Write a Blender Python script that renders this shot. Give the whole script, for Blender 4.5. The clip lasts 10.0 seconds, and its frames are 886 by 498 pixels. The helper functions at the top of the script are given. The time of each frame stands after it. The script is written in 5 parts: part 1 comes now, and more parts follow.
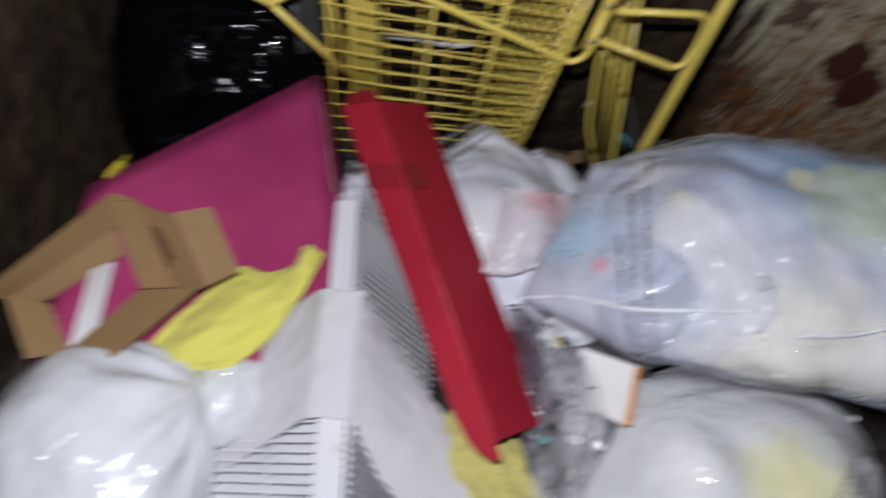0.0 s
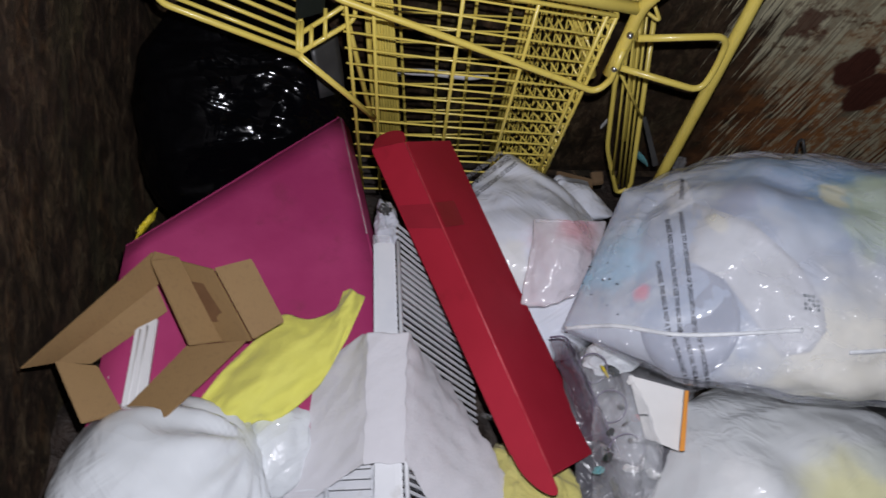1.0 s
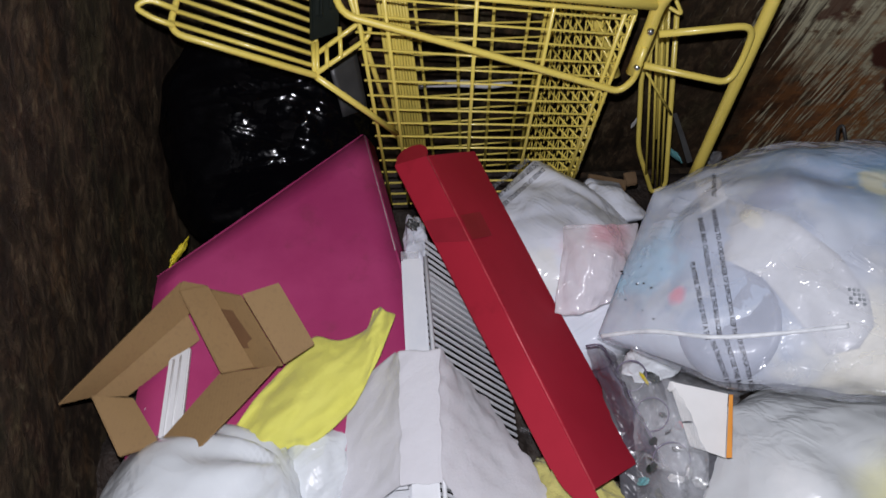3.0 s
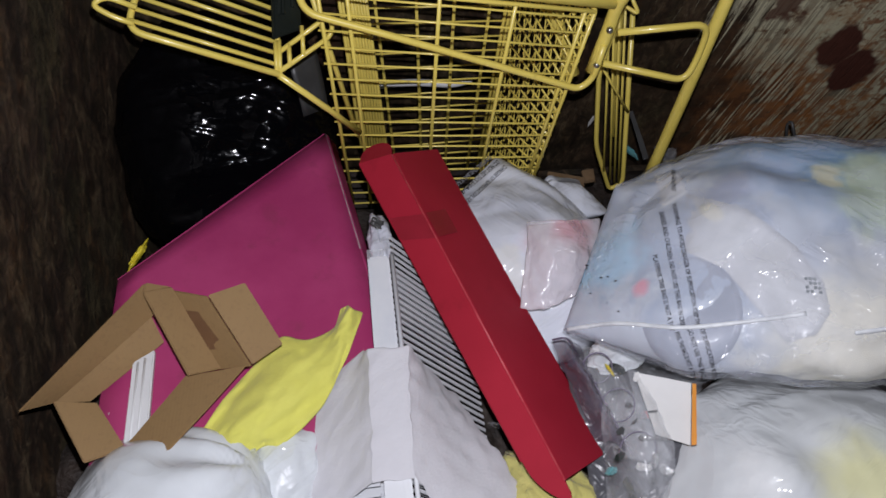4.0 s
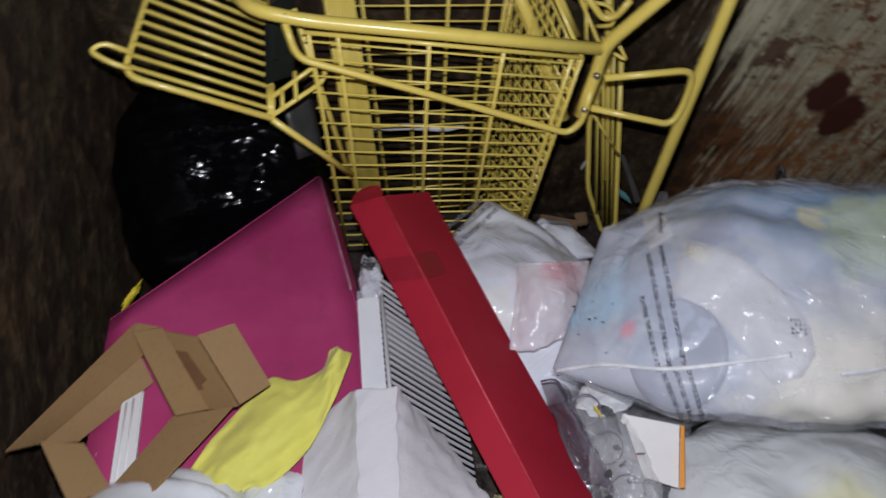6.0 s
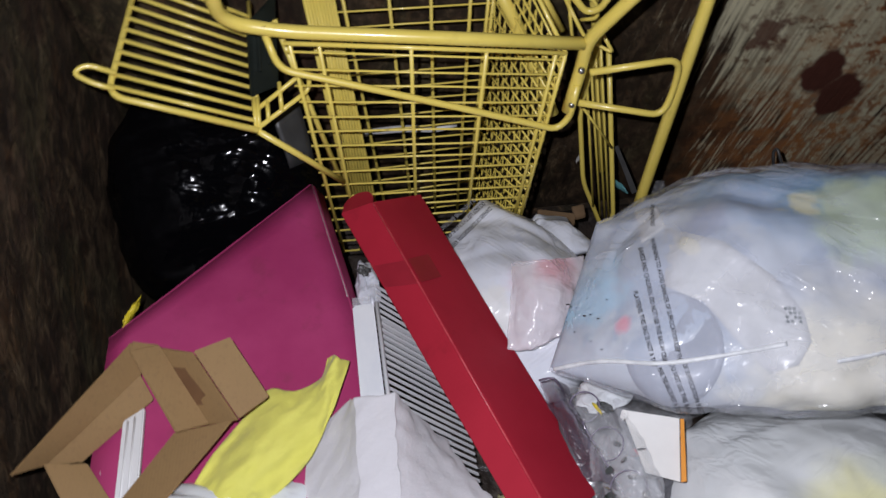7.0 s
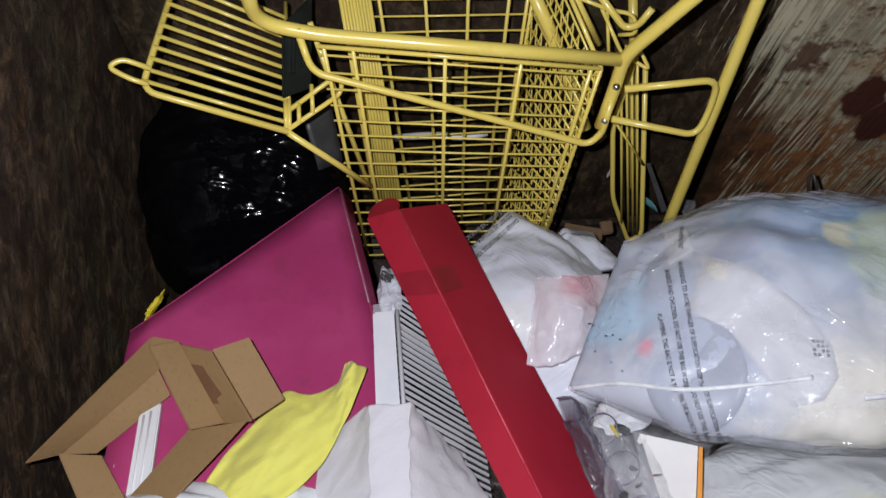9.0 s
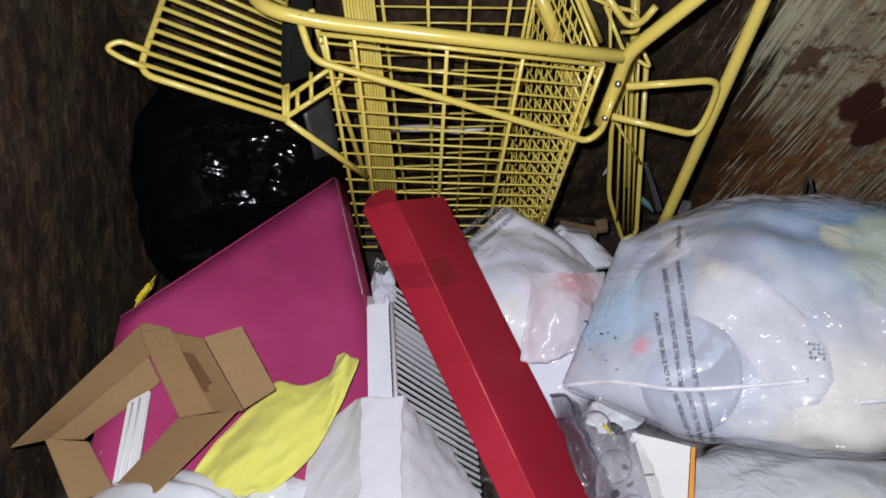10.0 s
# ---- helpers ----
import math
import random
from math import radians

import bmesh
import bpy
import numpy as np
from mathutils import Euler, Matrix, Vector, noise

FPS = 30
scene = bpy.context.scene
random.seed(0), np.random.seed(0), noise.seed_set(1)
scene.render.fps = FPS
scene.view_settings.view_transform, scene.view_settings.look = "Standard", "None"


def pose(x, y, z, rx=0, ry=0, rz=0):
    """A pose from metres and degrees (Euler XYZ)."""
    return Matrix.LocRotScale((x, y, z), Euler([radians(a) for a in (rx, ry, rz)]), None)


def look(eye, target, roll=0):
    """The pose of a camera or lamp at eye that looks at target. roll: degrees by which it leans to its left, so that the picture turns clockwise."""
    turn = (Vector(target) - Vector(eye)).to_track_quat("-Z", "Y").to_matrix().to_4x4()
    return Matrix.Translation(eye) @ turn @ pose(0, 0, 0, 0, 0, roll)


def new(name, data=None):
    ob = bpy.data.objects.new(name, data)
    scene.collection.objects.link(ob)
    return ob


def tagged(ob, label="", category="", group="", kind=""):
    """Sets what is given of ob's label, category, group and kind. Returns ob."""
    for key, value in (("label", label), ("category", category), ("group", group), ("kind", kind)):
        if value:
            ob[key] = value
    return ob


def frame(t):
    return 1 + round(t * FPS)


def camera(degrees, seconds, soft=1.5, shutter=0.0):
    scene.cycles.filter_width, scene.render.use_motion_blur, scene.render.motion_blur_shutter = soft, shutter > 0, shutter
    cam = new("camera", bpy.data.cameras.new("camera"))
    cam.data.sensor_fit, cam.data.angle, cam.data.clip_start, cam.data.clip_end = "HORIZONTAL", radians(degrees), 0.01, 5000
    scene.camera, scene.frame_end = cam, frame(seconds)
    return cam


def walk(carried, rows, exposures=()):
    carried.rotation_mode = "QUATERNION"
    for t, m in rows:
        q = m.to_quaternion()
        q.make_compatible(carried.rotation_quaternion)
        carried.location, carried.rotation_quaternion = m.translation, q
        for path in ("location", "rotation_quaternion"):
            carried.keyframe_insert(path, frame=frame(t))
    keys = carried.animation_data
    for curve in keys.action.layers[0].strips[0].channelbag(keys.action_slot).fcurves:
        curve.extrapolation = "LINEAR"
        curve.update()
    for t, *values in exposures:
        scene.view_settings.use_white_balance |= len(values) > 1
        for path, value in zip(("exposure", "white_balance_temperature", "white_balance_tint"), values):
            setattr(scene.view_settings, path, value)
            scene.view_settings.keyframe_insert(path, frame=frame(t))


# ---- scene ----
cam = camera(57.2, 10.0, soft=1.5, shutter=1.0)
walk(cam, [
    (0.0, pose(-0.0049, -0.0478, 1.8284, 27.094, -4.346, 2.509)),
    (0.1, pose(-0.0118, -0.0405, 1.8296, 27.131, -6.116, 1.990)),
    (0.2, pose(-0.0187, -0.0331, 1.8308, 26.263, -5.850, 1.299)),
    (0.3, pose(-0.0256, -0.0257, 1.8320, 25.306, -5.506, 0.658)),
    (0.4, pose(-0.0393, -0.0223, 1.8320, 25.125, -6.059, -0.107)),
    (0.5, pose(-0.0531, -0.0188, 1.8320, 25.853, -4.741, 0.107)),
    (0.6, pose(-0.0563, -0.0196, 1.8354, 27.799, -4.683, -0.337)),
    (0.8, pose(-0.0625, -0.0211, 1.8421, 28.323, -3.791, -0.635)),
    (1.0, pose(-0.0688, -0.0226, 1.8489, 28.348, -2.750, -0.824)),
    (1.5, pose(-0.0628, -0.0157, 1.8433, 28.563, -1.120, -1.690)),
    (2.0, pose(-0.0600, -0.0155, 1.8345, 28.143, -0.608, -2.059)),
    (2.2, pose(-0.0351, -0.0087, 1.8186, 28.096, 0.638, -0.977)),
    (3.3, pose(-0.0426, -0.0071, 1.8398, 29.432, 2.083, -3.229)),
    (3.4, pose(-0.0446, -0.0053, 1.8389, 29.547, 1.046, -3.881)),
    (3.5, pose(-0.0466, -0.0035, 1.8381, 29.479, 0.369, -4.318)),
    (3.6, pose(-0.0496, -0.0060, 1.8381, 29.267, -0.953, -5.019)),
    (3.8, pose(-0.0555, -0.0109, 1.8381, 29.169, -0.954, -4.864)),
    (4.0, pose(-0.0614, -0.0157, 1.8381, 29.082, -0.781, -4.606)),
    (4.2, pose(-0.0553, -0.0200, 1.8404, 29.304, -0.327, -5.083)),
    (4.4, pose(-0.0492, -0.0242, 1.8426, 29.921, -0.979, -6.233)),
    (4.5, pose(-0.0461, -0.0264, 1.8438, 30.534, -2.502, -7.553)),
    (4.6, pose(-0.0407, -0.0261, 1.8424, 30.956, -3.122, -8.194)),
    (4.8, pose(-0.0298, -0.0255, 1.8396, 30.904, -2.873, -8.510)),
    (5.0, pose(-0.0189, -0.0250, 1.8369, 30.876, -2.669, -8.854)),
    (5.2, pose(-0.0253, -0.0256, 1.8357, 33.370, -3.043, -8.874)),
    (5.5, pose(-0.0348, -0.0265, 1.8340, 33.298, -3.194, -8.365)),
    (5.7, pose(-0.0364, -0.0265, 1.8383, 33.108, -3.408, -7.567)),
    (5.8, pose(-0.0373, -0.0264, 1.8405, 32.965, -3.146, -6.930)),
    (5.9, pose(-0.0381, -0.0264, 1.8426, 32.863, -2.002, -5.739)),
    (6.0, pose(-0.0389, -0.0264, 1.8448, 32.180, -0.559, -4.343)),
    (6.1, pose(-0.0365, -0.0299, 1.8505, 32.323, -1.480, -2.702)),
    (6.2, pose(-0.0342, -0.0335, 1.8563, 31.713, -2.007, -0.795)),
    (7.3, pose(0.0065, -0.0110, 1.8476, 31.634, 3.075, -7.841)),
    (7.4, pose(0.0108, -0.0117, 1.8458, 31.682, 3.412, -7.942)),
    (7.5, pose(0.0151, -0.0125, 1.8441, 31.331, 3.736, -8.047)),
    (7.7, pose(0.0074, -0.0077, 1.8435, 30.877, 2.879, -6.778)),
    (8.0, pose(-0.0041, -0.0006, 1.8425, 30.701, 2.040, -4.611)),
    (8.2, pose(0.0017, 0.0043, 1.8469, 31.227, 1.560, -4.362)),
    (8.5, pose(0.0105, 0.0117, 1.8534, 31.348, 1.525, -3.563)),
    (9.0, pose(0.0000, 0.0000, 1.8500, 31.964, 1.701, -2.723)),
    (9.5, pose(0.0066, 0.0008, 1.8428, 32.267, 1.054, -2.023)),
    (10.0, pose(-0.0124, 0.0023, 1.8405, 31.667, 0.187, -1.835)),
], [(0, -0.38), (0.5, -0.68), (1, -0.55), (2, -0.36), (3.3, -0.46), (5.5, -0.5), (6.2, -0.6), (7.3, -0.3), (8.5, -0.34), (9, -0.24), (10, -0.18)])

from mathutils.bvhtree import BVHTree

# ---- light: the torch of the hand-held camera and a very dim night sky ----
world = bpy.data.worlds.new("night")
scene.world = world
world.use_nodes = True
world.node_tree.nodes["Background"].inputs[0].default_value = (0.55, 0.65, 1.0, 1)
world.node_tree.nodes["Background"].inputs[1].default_value = 0.004
torch = new("torch_light", bpy.data.lights.new("torch_light", "SPOT"))
torch.data.energy = 72
torch.data.spot_size = radians(150)
torch.data.spot_blend = 0.6
torch.data.shadow_soft_size = 0.006
torch.data.color = (0.975, 0.975, 1.07)
torch.matrix_world = look((-0.045, 0.03, 1.862), (0.06, 0.72, 0.75))
scene.view_settings.exposure = 0.0

# ---- materials ----


class Net:
    """A small helper to write node trees."""

    def __init__(self, name):
        self.m = bpy.data.materials.new(name)
        self.m.use_nodes = True
        self.t = self.m.node_tree
        self.b = self.t.nodes["Principled BSDF"]
        self.out = self.t.nodes["Material Output"]
        self.co = self.t.nodes.new("ShaderNodeTexCoord").outputs["Object"]

    def put(self, socket, v):
        if hasattr(v, "is_linked"):
            self.t.links.new(v, socket)
        elif isinstance(v, (tuple, list)) and len(v) == 3 and socket.type == "RGBA":
            socket.default_value = (*v, 1)
        else:
            socket.default_value = v

    def node(self, kind, **ins):
        n = self.t.nodes.new(kind)
        for k, v in ins.items():
            self.put(n.inputs[k.replace("_", " ")], v)
        return n

    def noise(self, scale, detail=5, rough=0.55, co=None, dist=0.0):
        return self.node("ShaderNodeTexNoise", Vector=co or self.co, Scale=scale, Detail=detail, Roughness=rough, Distortion=dist).outputs["Fac"]

    def voro(self, scale, co=None, feature="F1", out="Distance"):
        n = self.node("ShaderNodeTexVoronoi", Vector=co or self.co, Scale=scale)
        n.feature = feature
        return n.outputs[out]

    def mapped(self, scale=(1, 1, 1), rot=(0, 0, 0), loc=(0, 0, 0)):
        n = self.node("ShaderNodeMapping", Vector=self.co)
        n.vector_type = "TEXTURE"
        n.inputs["Scale"].default_value = [1 / v for v in scale]
        n.inputs["Rotation"].default_value = [radians(a) for a in rot]
        n.inputs["Location"].default_value = loc
        return n.outputs[0]

    def math(self, op, a, b=0.0, clamp=False):
        n = self.t.nodes.new("ShaderNodeMath")
        n.operation, n.use_clamp = op, clamp
        self.put(n.inputs[0], a)
        self.put(n.inputs[1], b)
        return n.outputs[0]

    def step(self, v, lo, hi):
        n = self.t.nodes.new("ShaderNodeMapRange")
        n.interpolation_type = "SMOOTHSTEP"
        self.put(n.inputs[0], v)
        n.inputs[1].default_value, n.inputs[2].default_value = lo, hi
        return n.outputs[0]

    def mix(self, f, a, b):
        n = self.t.nodes.new("ShaderNodeMix")
        n.data_type = "RGBA"
        self.put(n.inputs[0], f)
        self.put(n.inputs[6], a)
        self.put(n.inputs[7], b)
        return n.outputs[2]

    def xyz(self):
        return self.node("ShaderNodeSeparateXYZ", Vector=self.co).outputs

    def ball(self, centre, radius, soft=0.4, wobble=0.0, tall=1.0):
        """1 inside a ball of that centre and radius (stretched in height by tall), 0 outside."""
        n = self.node("ShaderNodeVectorMath")
        n.operation = "DISTANCE"
        self.put(n.inputs[0], self.mapped((1, 1, 1 / tall)))
        n.inputs[1].default_value = (centre[0], centre[1], centre[2] / tall)
        d = n.outputs["Value"]
        if wobble:
            d = self.math("ADD", d, self.math("MULTIPLY", self.math("SUBTRACT", self.noise(22, 4), 0.5), wobble))
        return self.step(d, radius * (1 + soft), radius * (1 - soft))

    def bump(self, h, strength=0.3, dist=0.01):
        n = self.node("ShaderNodeBump", Height=h, Strength=strength, Distance=dist)
        self.put(self.b.inputs["Normal"], n.outputs[0])

    def set(self, **ins):
        for k, v in ins.items():
            self.put(self.b.inputs[k.replace("_", " ")], v)
        return self.m


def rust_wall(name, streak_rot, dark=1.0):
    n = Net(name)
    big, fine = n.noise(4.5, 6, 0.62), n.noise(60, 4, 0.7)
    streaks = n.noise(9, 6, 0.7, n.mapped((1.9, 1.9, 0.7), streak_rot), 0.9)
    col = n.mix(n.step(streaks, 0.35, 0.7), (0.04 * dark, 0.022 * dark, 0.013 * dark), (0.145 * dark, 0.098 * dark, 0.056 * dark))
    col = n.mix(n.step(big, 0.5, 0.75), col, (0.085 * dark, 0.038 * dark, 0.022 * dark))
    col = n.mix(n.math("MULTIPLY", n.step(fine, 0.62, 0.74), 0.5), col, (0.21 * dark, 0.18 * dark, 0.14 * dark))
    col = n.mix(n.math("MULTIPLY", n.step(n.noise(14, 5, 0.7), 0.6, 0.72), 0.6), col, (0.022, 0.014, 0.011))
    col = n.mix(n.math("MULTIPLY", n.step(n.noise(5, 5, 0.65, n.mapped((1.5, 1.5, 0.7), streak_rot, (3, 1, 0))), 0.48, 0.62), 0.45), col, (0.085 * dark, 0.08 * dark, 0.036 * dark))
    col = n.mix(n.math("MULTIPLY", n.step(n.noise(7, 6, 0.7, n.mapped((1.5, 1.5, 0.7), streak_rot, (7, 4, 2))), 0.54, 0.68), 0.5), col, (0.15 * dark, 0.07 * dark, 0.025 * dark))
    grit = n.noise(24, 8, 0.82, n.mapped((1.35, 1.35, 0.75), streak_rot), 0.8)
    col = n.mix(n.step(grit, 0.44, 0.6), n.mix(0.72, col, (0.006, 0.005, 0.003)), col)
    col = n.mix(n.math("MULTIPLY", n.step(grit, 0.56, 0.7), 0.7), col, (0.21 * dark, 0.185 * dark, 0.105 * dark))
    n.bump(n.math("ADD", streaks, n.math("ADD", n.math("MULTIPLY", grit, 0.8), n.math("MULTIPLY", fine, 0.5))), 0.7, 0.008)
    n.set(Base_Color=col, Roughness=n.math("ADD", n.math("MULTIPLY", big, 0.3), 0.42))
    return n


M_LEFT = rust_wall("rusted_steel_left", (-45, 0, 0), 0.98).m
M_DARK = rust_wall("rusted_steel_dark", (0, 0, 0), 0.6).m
M_FLOOR = rust_wall("rusted_steel_floor", (90, 0, 20), 0.75).m


def scraped_wall():
    """Rusted steel with a worn patch of pale paint, scraped in long strokes, with rust spots."""
    n = rust_wall("scraped_steel", (0, 0, 0), 0.9)
    col = n.b.inputs["Base Color"].links[0].from_socket
    x, y, z = n.xyz()
    # a broad field of rust in another tone, blended in over x away from the cart
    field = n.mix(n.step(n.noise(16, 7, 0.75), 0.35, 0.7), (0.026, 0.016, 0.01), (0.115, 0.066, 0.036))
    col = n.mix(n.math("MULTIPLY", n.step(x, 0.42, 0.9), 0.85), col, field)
    # the edge of the painted sheet and the side towards which the scrapes fade
    edge = n.math("ADD", n.math("MULTIPLY", n.math("SUBTRACT", z, 0.733), -0.522), 0.989)
    ragged = n.math("MULTIPLY", n.math("SUBTRACT", n.noise(18, 5, 0.7), 0.5), 0.06)
    inside = n.step(n.math("ADD", n.math("SUBTRACT", edge, x), ragged), 0.0, 0.012)
    fade = n.step(x, 0.608, 0.881)
    slant = n.mapped((20, 20, 0.8), (0, 11, 0))
    strokes = n.noise(4.2, 4, 0.6, slant, 0.3)
    up = n.step(z, 0.233, 0.643)
    wear = n.math("ADD", n.math("ADD", n.math("MULTIPLY", strokes, 1.5), n.math("MULTIPLY", n.noise(7, 6, 0.68), 0.5)), n.math("ADD", n.math("MULTIPLY", fade, 0.3), n.math("MULTIPLY", up, 0.3)))
    paint = n.math("MULTIPLY", n.step(n.math("SUBTRACT", wear, n.math("MULTIPLY", n.step(x, 0.781, 0.558), 0.3)), 1.15, 1.26), n.math("MULTIPLY", inside, n.step(x, 0.43, 0.6)))
    low = n.math("SUBTRACT", 1.0, n.math("MULTIPLY", up, 0.6))
    cuts = n.math("MULTIPLY", n.step(n.math("ADD", n.noise(4, 4, 0.6, n.mapped((30, 30, 1.2), (0, 11, 0)), 0.3), n.math("MULTIPLY", n.math("SUBTRACT", n.noise(6, 3), 0.5), 0.35)), 0.47, 0.54), n.math("MULTIPLY", low, n.step(x, 1.326, 0.901)))
    paint = n.math("MULTIPLY", paint, n.math("SUBTRACT", 1.0, n.math("MULTIPLY", cuts, 0.95)))
    pale = n.mix(n.noise(11, 5, 0.6), (0.54, 0.49, 0.31), (0.78, 0.74, 0.53))
    pale = n.mix(n.step(n.noise(26, 5, 0.7), 0.56, 0.7), pale, (0.17, 0.1, 0.055))
    pale = n.mix(n.math("MULTIPLY", n.step(n.noise(8, 6, 0.75), 0.58, 0.68), n.math("MULTIPLY", n.math("SUBTRACT", 1.0, up), 0.7)), pale, (0.24, 0.1, 0.04))
    orange = n.math("MULTIPLY", n.ball((1.034, 1.220, 0.183), 0.22, 0.9, 0.2, 1.6), n.step(n.noise(13, 6, 0.75), 0.36, 0.54))
    col = n.mix(n.math("MULTIPLY", orange, 0.9), col, (0.34, 0.12, 0.04))
    near = n.step(n.math("SUBTRACT", edge, x), 0.3, 0.0)
    pale = n.mix(n.math("MULTIPLY", n.step(n.noise(34, 5, 0.7), 0.52, 0.6), near), pale, (0.26, 0.09, 0.03))
    col = n.mix(paint, col, pale)
    col = n.mix(n.math("MULTIPLY", orange, n.step(n.noise(30, 5, 0.7), 0.45, 0.6)), col, (0.4, 0.17, 0.055))
    rust = n.math("MAXIMUM", n.math("MAXIMUM", n.ball((0.973, 1.220, 0.443), 0.05, 0.12, 0.04, 1.3), n.ball((1.044, 1.220, 0.356), 0.056, 0.12, 0.05, 1.3)), n.math("MULTIPLY", n.ball((0.801, 1.220, 0.589), 0.045, 0.3, 0.18, 1.3), 0.85))
    col = n.mix(rust, col, n.mix(n.noise(50, 4), (0.07, 0.022, 0.014), (0.13, 0.045, 0.03)))
    flecks = n.math("MULTIPLY", n.step(n.noise(48, 3, 0.6), 0.7, 0.74), n.step(x, 0.989, 1.089))
    col = n.mix(flecks, col, (0.42, 0.34, 0.24))
    n.set(Base_Color=col)
    n.bump(n.math("ADD", n.math("MULTIPLY", paint, 0.5), n.math("MULTIPLY", strokes, 0.5)), 0.5, 0.004)
    return n.m


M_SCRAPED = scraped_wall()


def yellow_paint():
    n = Net("yellow_enamel")
    chips = n.math("MULTIPLY", n.step(n.noise(45, 5, 0.7), 0.66, 0.72), 0.8)
    col = n.mix(n.noise(12, 4), (0.75, 0.585, 0.1), (0.83, 0.675, 0.165))
    col = n.mix(n.math("MULTIPLY", n.step(n.noise(18, 6, 0.65), 0.55, 0.8), 0.45), col, (0.42, 0.3, 0.05))
    col = n.mix(chips, col, (0.16, 0.075, 0.03))
    n.bump(n.noise(90, 3), 0.12, 0.002)
    return n.set(Base_Color=col, Roughness=0.33, Coat_Weight=0.3, Coat_Roughness=0.15)


M_YELLOW = yellow_paint()


def plain(name, a, b, scale=12, rough=0.5, bump=0.15, bscale=80, metal=0.0, coat=0.0, dirt=None, dist=0.003, spec=0.5):
    n = Net(name)
    col = n.mix(n.step(n.noise(scale, 5, 0.6), 0.3, 0.7), a, b)
    if dirt:
        col = n.mix(n.math("MULTIPLY", n.step(n.noise(scale * 2.3, 6, 0.7), 0.57, 0.74), 0.6), col, dirt)
    if bump:
        n.bump(n.noise(bscale, 4, 0.6), bump, dist)
    return n.set(Base_Color=col, Roughness=rough, Metallic=metal, Coat_Weight=coat, Coat_Roughness=0.12, Specular_IOR_Level=spec)


M_STEEL = plain("zinc_bolt", (0.45, 0.45, 0.44), (0.6, 0.6, 0.58), rough=0.3, metal=1.0)
M_BLACKPL = plain("black_moulded_plastic", (0.008, 0.011, 0.009), (0.018, 0.023, 0.019), rough=0.5, spec=0.25)
M_GREYPL = plain("grey_translucent_sheet", (0.035, 0.035, 0.035), (0.06, 0.06, 0.058), rough=0.4)
M_WORN = plain("worn_board_edge", (0.3, 0.2, 0.22), (0.5, 0.4, 0.4), 60, 0.8, 0.3)
M_MAGENTA = plain("magenta_card", (0.36, 0.03, 0.125), (0.44, 0.05, 0.165), 5, 0.62, 0.1, 160, dirt=(0.27, 0.035, 0.09), spec=0.35)
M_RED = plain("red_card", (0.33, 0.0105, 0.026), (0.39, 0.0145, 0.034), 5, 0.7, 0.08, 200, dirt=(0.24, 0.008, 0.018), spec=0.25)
# paler red that carries the bright highlight of the carton's crease
M_CREASE = plain("highlit_red_crease", (0.42, 0.03, 0.05), (0.6, 0.12, 0.13), 40, 0.35, 0.3)
# the same red card with shade put into the colour, for faces turned away
M_RED_SHADED = plain("red_card_shaded", (0.2, 0.006, 0.012), (0.24, 0.008, 0.014), 5, 0.5, 0.05, 200)
M_TAPE = plain("brown_packing_tape", (0.25, 0.0085, 0.02), (0.29, 0.0105, 0.025), 20, 0.5, 0.05)
M_TAPEB = plain("packing_tape_on_card", (0.15, 0.077, 0.038), (0.2, 0.105, 0.05), 20, 0.45, 0.05, coat=0.1)
M_WOOD = plain("weathered_wood", (0.12, 0.07, 0.035), (0.22, 0.14, 0.075), 15, 0.7, 0.3)
M_WHITEPL = plain("white_moulded_plastic", (0.6, 0.62, 0.66), (0.7, 0.71, 0.73), 9, 0.38, 0.06, dirt=(0.45, 0.44, 0.42))
M_STRIP = plain("white_painted_trim", (0.66, 0.66, 0.66), (0.74, 0.74, 0.74), 9, 0.4, 0.05)
M_SEAM = plain("welded_film_seam", (0.6, 0.62, 0.65), (0.78, 0.8, 0.82), 60, 0.45, 0.1)
M_PAPER = plain("white_paper_card", (0.68, 0.67, 0.65), (0.76, 0.75, 0.73), 9, 0.6, 0.05)
M_ORANGE = plain("orange_print", (0.7, 0.26, 0.03), (0.78, 0.32, 0.05), 9, 0.5, 0.0)
M_INK = plain("black_print", (0.02, 0.02, 0.025), (0.05, 0.05, 0.055), 30, 0.5, 0.0)
M_MARK = plain("grey_print", (0.2, 0.22, 0.24), (0.3, 0.32, 0.34), 30, 0.5, 0.0)
M_REDDOT = plain("red_cap", (0.6, 0.015, 0.02), (0.7, 0.02, 0.03), 30, 0.35, 0.0)
M_TIE = plain("yellow_drawstring_film", (0.75, 0.6, 0.02), (0.8, 0.66, 0.06), 30, 0.35, 0.2)
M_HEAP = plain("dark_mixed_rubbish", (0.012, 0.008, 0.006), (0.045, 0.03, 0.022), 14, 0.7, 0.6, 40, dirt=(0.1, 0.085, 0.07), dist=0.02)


def cardboard():
    n = Net("corrugated_cardboard")
    flutes = n.node("ShaderNodeTexWave", Vector=n.co, Scale=60.0, Distortion=0.4).outputs["Fac"]
    col = n.mix(n.noise(8, 6, 0.65), (0.24, 0.145, 0.06), (0.315, 0.198, 0.084))
    col = n.mix(n.math("MULTIPLY", n.step(n.noise(140, 3), 0.5, 0.7), 0.3), col, (0.2, 0.118, 0.055))
    n.bump(n.math("ADD", flutes, n.noise(120, 3)), 0.05, 0.002)
    return n.set(Base_Color=col, Roughness=0.75)


M_CARD = cardboard()


